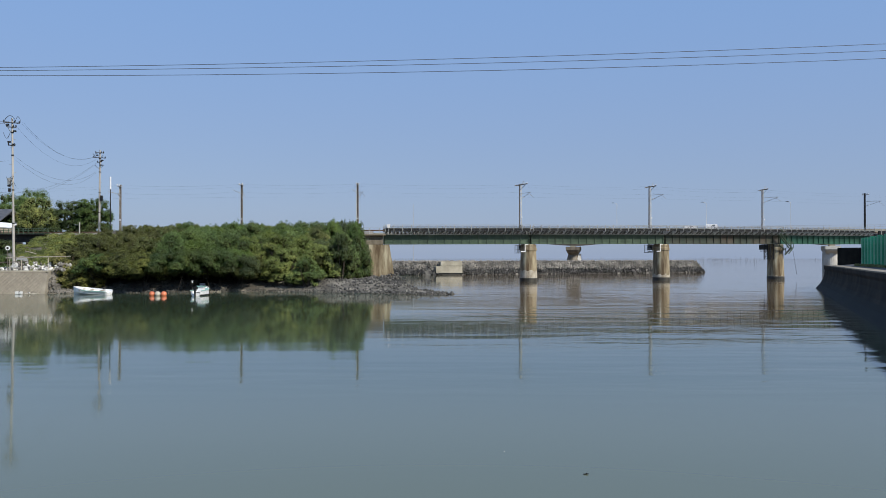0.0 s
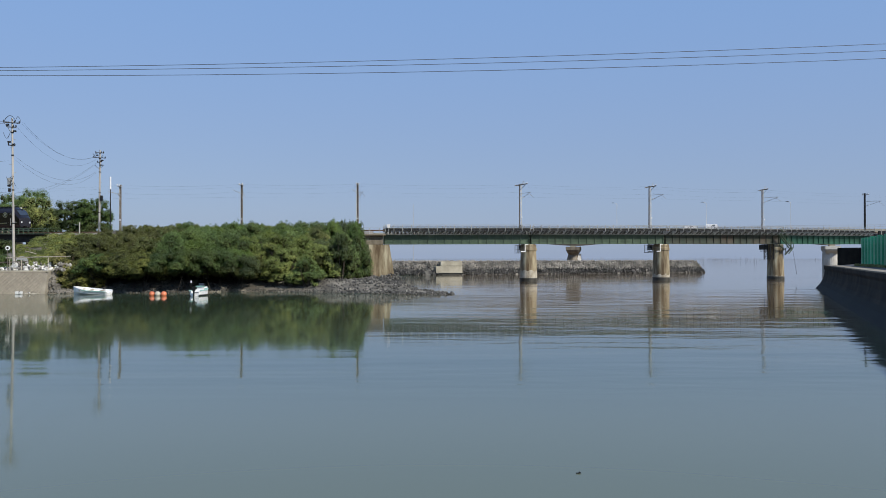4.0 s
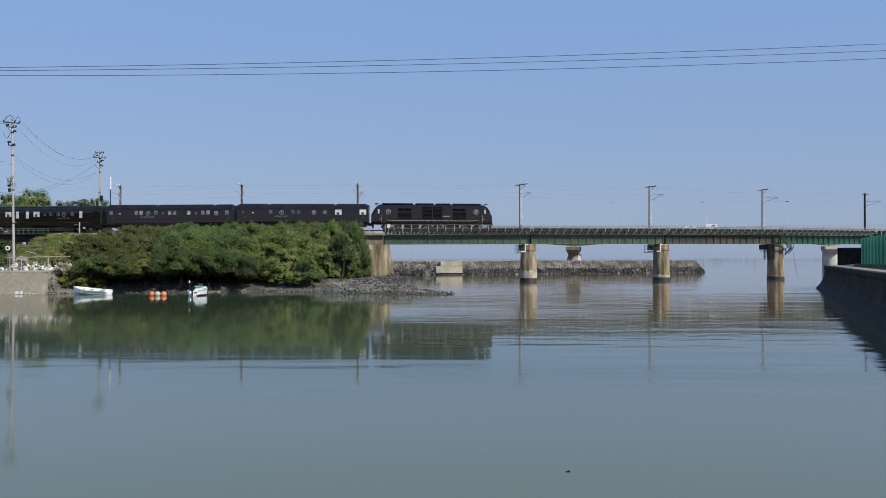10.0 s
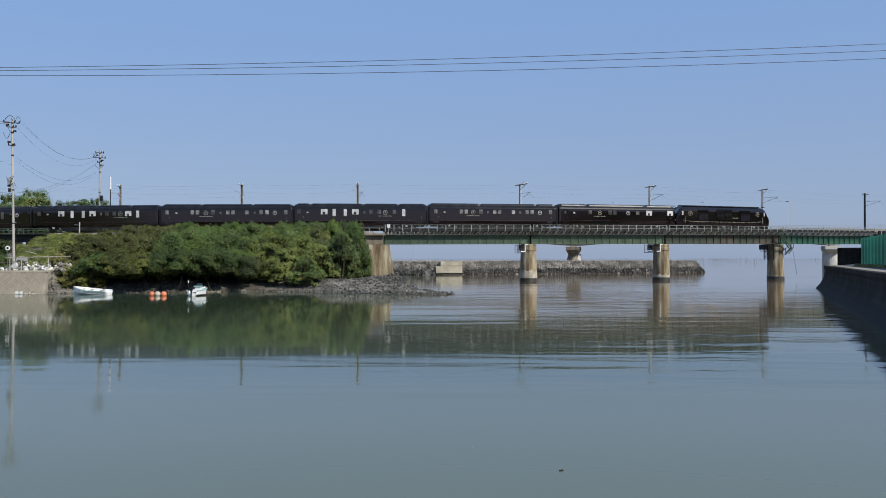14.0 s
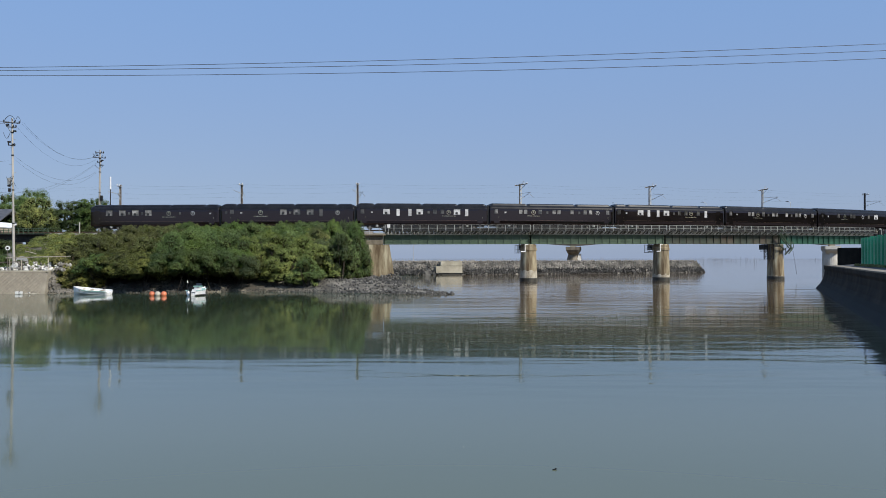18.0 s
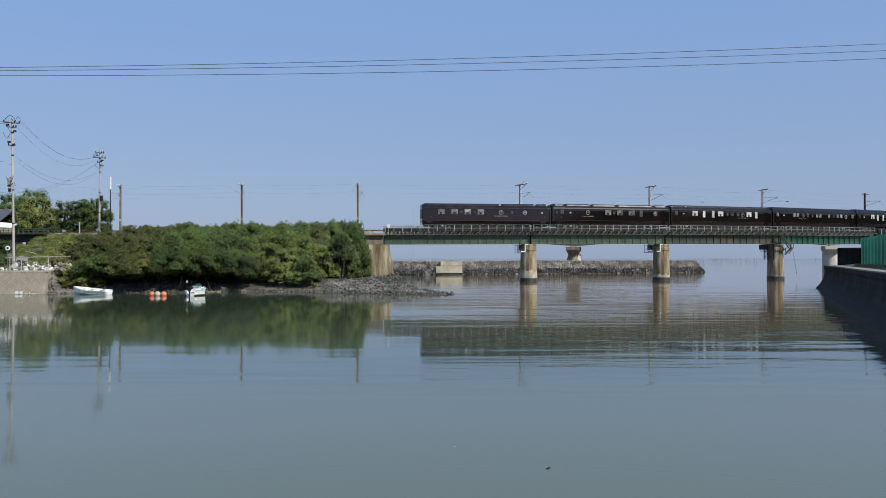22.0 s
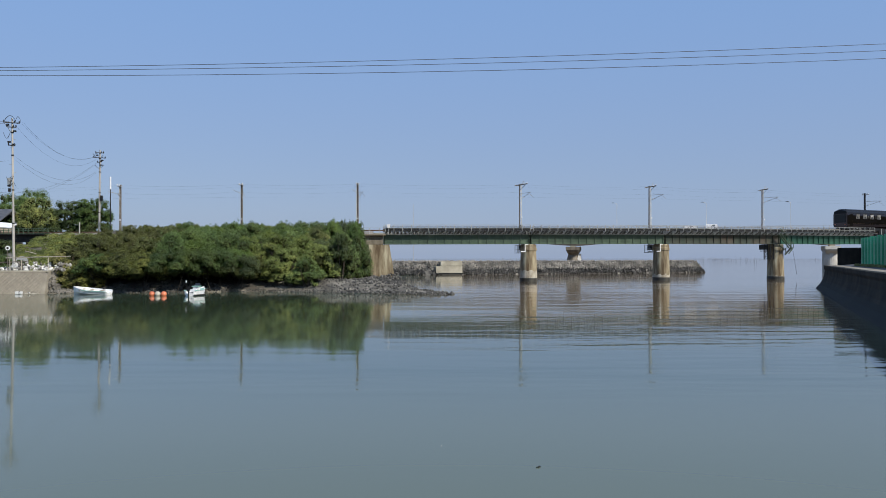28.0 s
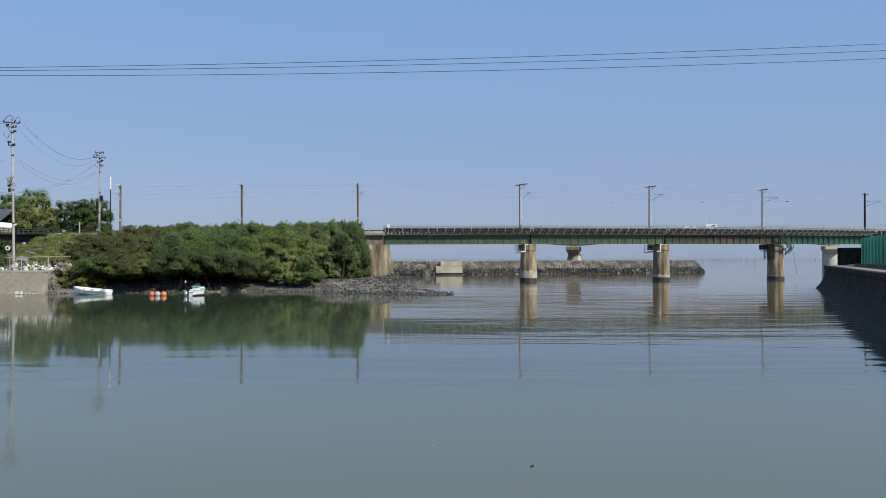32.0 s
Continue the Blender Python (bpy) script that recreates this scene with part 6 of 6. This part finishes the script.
COACHES = [  # from the tail forwards
    ([(0.147, "w"), (0.25, "w"), (0.302, "d"), (0.352, "w"), (0.405, "d"), (0.453, "w"), (0.613, "e"), (0.70, "d"), (0.80, "r"), (0.935, "m")], (0.62, 0.9), True),
    ([(0.037, "d"), (0.08, "s"), (0.15, "m"), (0.297, "e"), (0.468, "w"), (0.52, "d"), (0.57, "w"), (0.67, "w"), (0.753, "t"), (0.878, "r")], (0.10, 0.33, 0.55, 0.88), False),
    ([(0.045, "s"), (0.116, "m"), (0.227, "w"), (0.315, "t"), (0.405, "t"), (0.48, "w"), (0.547, "d"), (0.595, "s"), (0.653, "s"), (0.702, "e"), (0.765, "w"), (0.84, "t")], (0.13, 0.5, 0.78), False),
    ([(0.05, "s"), (0.123, "m"), (0.245, "s"), (0.284, "s"), (0.348, "e"), (0.402, "s"), (0.46, "d"), (0.515, "s"), (0.554, "s"), (0.662, "s"), (0.72, "d"), (0.77, "s"), (0.814, "s"), (0.873, "r"), (0.956, "s")], (0.3, 0.7), False),
    ([(0.035, "s"), (0.10, "m"), (0.225, "w"), (0.30, "t"), (0.384, "t"), (0.46, "w"), (0.528, "d"), (0.58, "s"), (0.64, "s"), (0.686, "e"), (0.755, "s"), (0.826, "t")], (0.11, 0.52, 0.79), False),
    ([(0.05, "s"), (0.118, "m"), (0.248, "s"), (0.286, "s"), (0.34, "e"), (0.40, "s"), (0.454, "d"), (0.508, "s"), (0.546, "s"), (0.655, "s"), (0.71, "d"), (0.765, "s"), (0.803, "s"), (0.866, "r"), (0.95, "s")], (0.4, 0.85), False),
    ([(0.05, "d"), (0.126, "m"), (0.26, "s"), (0.343, "e"), (0.43, "s"), (0.47, "s"), (0.587, "r"), (0.67, "s"), (0.77, "w"), (0.956, "w")], (0.24, 0.75), False),
]
LABELS = ["dark glossy maroon tail coach with a large end window", "dark glossy maroon coach with wide windows and gold badge", "dark glossy maroon coach with tall and wide windows",
          "dark glossy maroon sleeping coach with small paired windows", "dark glossy maroon coach with tall and wide windows", "dark glossy maroon sleeping coach with small paired windows",
          "dark glossy maroon leading coach with few windows"]
BR, MI, DI = M["pale_pane"], M["mid_pane"], M["dim_pane"]
PANES = [{"w": MI, "s": MI, "t": MI, "d": DI}, {"w": MI, "s": DI, "t": DI, "d": DI}, {"w": BR, "s": DI, "t": BR, "d": DI}, {"w": MI, "s": MI, "t": MI, "d": DI},
         {"w": BR, "s": DI, "t": BR, "d": DI}, {"w": MI, "s": MI, "t": MI, "d": DI}, {"w": BR, "s": DI, "t": MI, "d": DI}]
train = [coach(it, lab, cuts, tail, p) for (it, cuts, tail), lab, p in zip(COACHES, LABELS, PANES)]


def engine():
    t = thing("locomotive", pose(-300, 300, 8), "dark glossy maroon diesel locomotive with gold trim", "locomotive")
    e = 9.25
    rings = []
    for x, zr, k, z0 in ((-e, 2.35, 0.88, 0.9), (-e + 0.12, 2.55, 0.93, 0.8), (-e + 0.95, 3.75, 0.97, 0.75), (-e + 1.25, 3.92, 1.0, 0.75), (e - 1.25, 3.92, 1.0, 0.75), (e - 0.95, 3.75, 0.97, 0.75), (e - 0.12, 2.55, 0.93, 0.8), (e, 2.35, 0.88, 0.9)):
        q = (zr - 0.7) / 3.22
        pts = [(1.38, z0), (1.45, 1.2), (1.45, 0.7 + 2.35 * q), (1.36, 0.7 + 2.68 * q), (1.05, 0.7 + 3.05 * q), (0.5, 0.7 + 3.19 * q), (0.0, zr)]
        rings.append(body_ring(x, pts, k))
    bm = B()
    loft(bm, rings)
    bmesh.ops.recalc_face_normals(bm, faces=bm.faces)
    part("body", bm, M["train_body"], t)
    for a, b in ((-7.6, -2.9), (-2.5, 0.3), (0.6, 2.9), (3.2, 7.6)):
        bm = B()
        box(bm, ((a + b) / 2, 0, 3.95), (b - a, 1.7, 0.20), bevel=0.05)
        part("roof_housing", bm, M["train_roof"], t)
    for side in (-1, 1):
        y = side * 1.455
        for a, b in ((-1.5, -0.05), (0.15, 1.55)):
            g = part("intake_grille", box(B(), ((a + b) / 2, y, 2.55), (b - a, 0.03, 1.75), bevel=0.01), M["pit_black"], t, "black louvred intake grille")
            for k in range(8):
                part("louvre", box(B(), ((a + b) / 2, y + side * 0.02, 1.85 + 0.2 * k), (b - a - 0.1, 0.03, 0.05)), M["train_black"], g)
        for a, b in ((-5.35, -3.1), (3.0, 5.25)):
            part("access_panel", box(B(), ((a + b) / 2, y, 2.35), (b - a, 0.02, 1.9), bevel=0.006), M["train_body"], t)
            for k in (0.27, 0.73):
                part("vent", box(B(), (a + (b - a) * k, y + side * 0.02, 3.02), (0.95, 0.03, 0.4)), M["pit_black"], t)
        for x in (-6.7, 6.75):
            bm = B()
            rod(bm, (x, y - side * 0.02, 2.72), (x, y + side * 0.02, 2.72), 0.40, seg=24)
            e_ = part("badge", bm, M["gold"], t, "round gold badge")
            part("badge_centre", rod(B(), (x, y, 2.72), (x, y + side * 0.03, 2.72), 0.30, seg=20), M["train_body"], e_)
            part("badge_boss", rod(B(), (x, y, 2.78), (x, y + side * 0.04, 2.78), 0.18, seg=12), M["gold"], e_)
        part("crest", box(B(), (2.1, y, 2.05), (1.3, 0.02, 0.14)), M["gold"], t)
        # louvred doors of glossy slats, tilted unevenly to glint towards the camera
        for x0_ in (-5.15, 3.25):
            door = part("louvre_door", box(B(), (x0_ + 0.98, y + side * 0.012, 2.14), (2.0, 0.02, 1.12), bevel=0.006), M["pit_black"], t, "dark louvred door")
            for col in range(3):
                for row in range(6):
                    tilt = 19.5 + 2.0 * math.sin(col * 2.3 + row * 1.7 + x0_) + (2.5 if (col + row) % 3 == 0 else 0)
                    part("slat", box(B(), (x0_ + 0.34 + 0.64 * col, y + side * 0.035, 1.68 + 0.185 * row), (0.58, 0.02, 0.17), rx=side * tilt), M["slat"], door)
        part("gold_band", box(B(), (0, y, 1.36), (12.5, 0.02, 0.10)), M["gold"], t)
        for sx in (-1, 1):
            part("gold_band", box(B(), (sx * 7.1, y, 1.48), (1.9, 0.02, 0.08), 0, -sx * 7), M["gold"], t)
            w = part("cab_window", box(B(), (sx * 8.0, side * 1.43, 2.75), (0.55, 0.03, 0.62), bevel=0.01), M["pale_pane"], t)
            d_ = part("cab_door", box(B(), (sx * 7.35, y, 2.0), (0.62, 0.02, 2.1)), M["train_body"], t)
            part("handrail", rod(B(), (sx * 7.75, y + side * 0.05, 1.1), (sx * 7.75, y + side * 0.05, 2.2), 0.025, seg=6), M["steel_grey"], t)
    for sx in (-1, 1):
        part("windscreen", box(B(), (sx * (e - 0.52), 0, 3.12), (0.06, 2.1, 0.95), 0, -sx * 35), M["glass_dark"], t, "sloping dark windscreen")
        for y in (-0.95, 0.95):
            part("headlight", rod(B(), (sx * (e - 0.05), y, 1.6), (sx * (e + 0.05), y, 1.6), 0.14, seg=16), M["pale_pane"], t)
        part("headlight", rod(B(), (sx * (e - 1.2), 0.3, 3.86), (sx * (e - 0.98), 0.3, 3.86), 0.12, seg=14), M["pale_pane"], t)
        part("snow_plough", box(B(), (sx * (e - 0.25), 0, 0.5), (0.3, 2.5, 0.55), bevel=0.05), M["train_black"], t)
        part("coupler", box(B(), (sx * (e + 0.1), 0, 0.88), (0.5, 0.3, 0.32), bevel=0.04), M["undergear"], t)
        for y in (-1.2, 1.2):
            part("horn_visor", box(B(), (sx * (e - 0.85), y * 0.7, 3.98), (0.5, 0.2, 0.12)), M["train_black"], t)
    for x in (-6.2, 0.0, 6.2):
        bogie(t, x, 1.0, 0.43)
    for x in (-3.1, 3.1):
        part("fuel_tank", box(B(), (x, 0, 0.62), (2.2, 2.4, 0.55), bevel=0.06), M["undergear"], t)
    return t


train.append(engine())


def tail_at(t):
    """Metres along the track that the train's tail has come."""
    u = t - 19.0
    return -16.375 + 12.652 * u + 0.01835 * u * u + 0.58 * max(0.0, t - 25.0)


def motions():
    # low ripples run in from the sea towards the near shore
    walk(water, [(0.0, pose(0, 61, 0)), (32.0, pose(0, 0, 0))])
    for i, v in enumerate(train):
        mid = CAR_L * (i + 0.5) if i < 7 else CAR_L * 7 + 9.45
        rows = []
        for t in range(0, 33):
            s = tail_at(t) + mid
            ax, ay, _ = track(s - 6.9)
            bx, by, _ = track(s + 6.9)
            rows.append((float(t), pose((ax + bx) / 2, (ay + by) / 2, rail_z(s), 0, 0, math.degrees(math.atan2(by - ay, bx - ax)))))
        walk(v, rows)
    walk(drift, [(0.0, pose(2.44, 14.48, 0.0)), (10.0, pose(2.16, 14.65, 0, 0, 0, 12)), (20.0, pose(1.90, 14.84, 0, 0, 0, 20)), (32.0, pose(1.58, 15.03, 0, 0, 0, 30))])
    walk(fleck, [(0.0, pose(1.17, 16.2, 0.0)), (13.0, pose(0.62, 16.5, 0.0)), (32.0, pose(-0.2, 16.7, 0.0))])
    walk(boat, [(0.0, pose(-23.78, 83.6, 0.05, 0, 0, 84)), (6.0, pose(-23.92, 83.6, 0.05, 0.5, 0, 82.5)), (13.0, pose(-24.05, 83.6, 0.05, -0.4, 0, 81)), (22.0, pose(-24.2, 83.6, 0.05, 0.4, 0, 79.5)),
                (32.0, pose(-24.3, 83.6, 0.05, 0, 0, 78))])


motions()
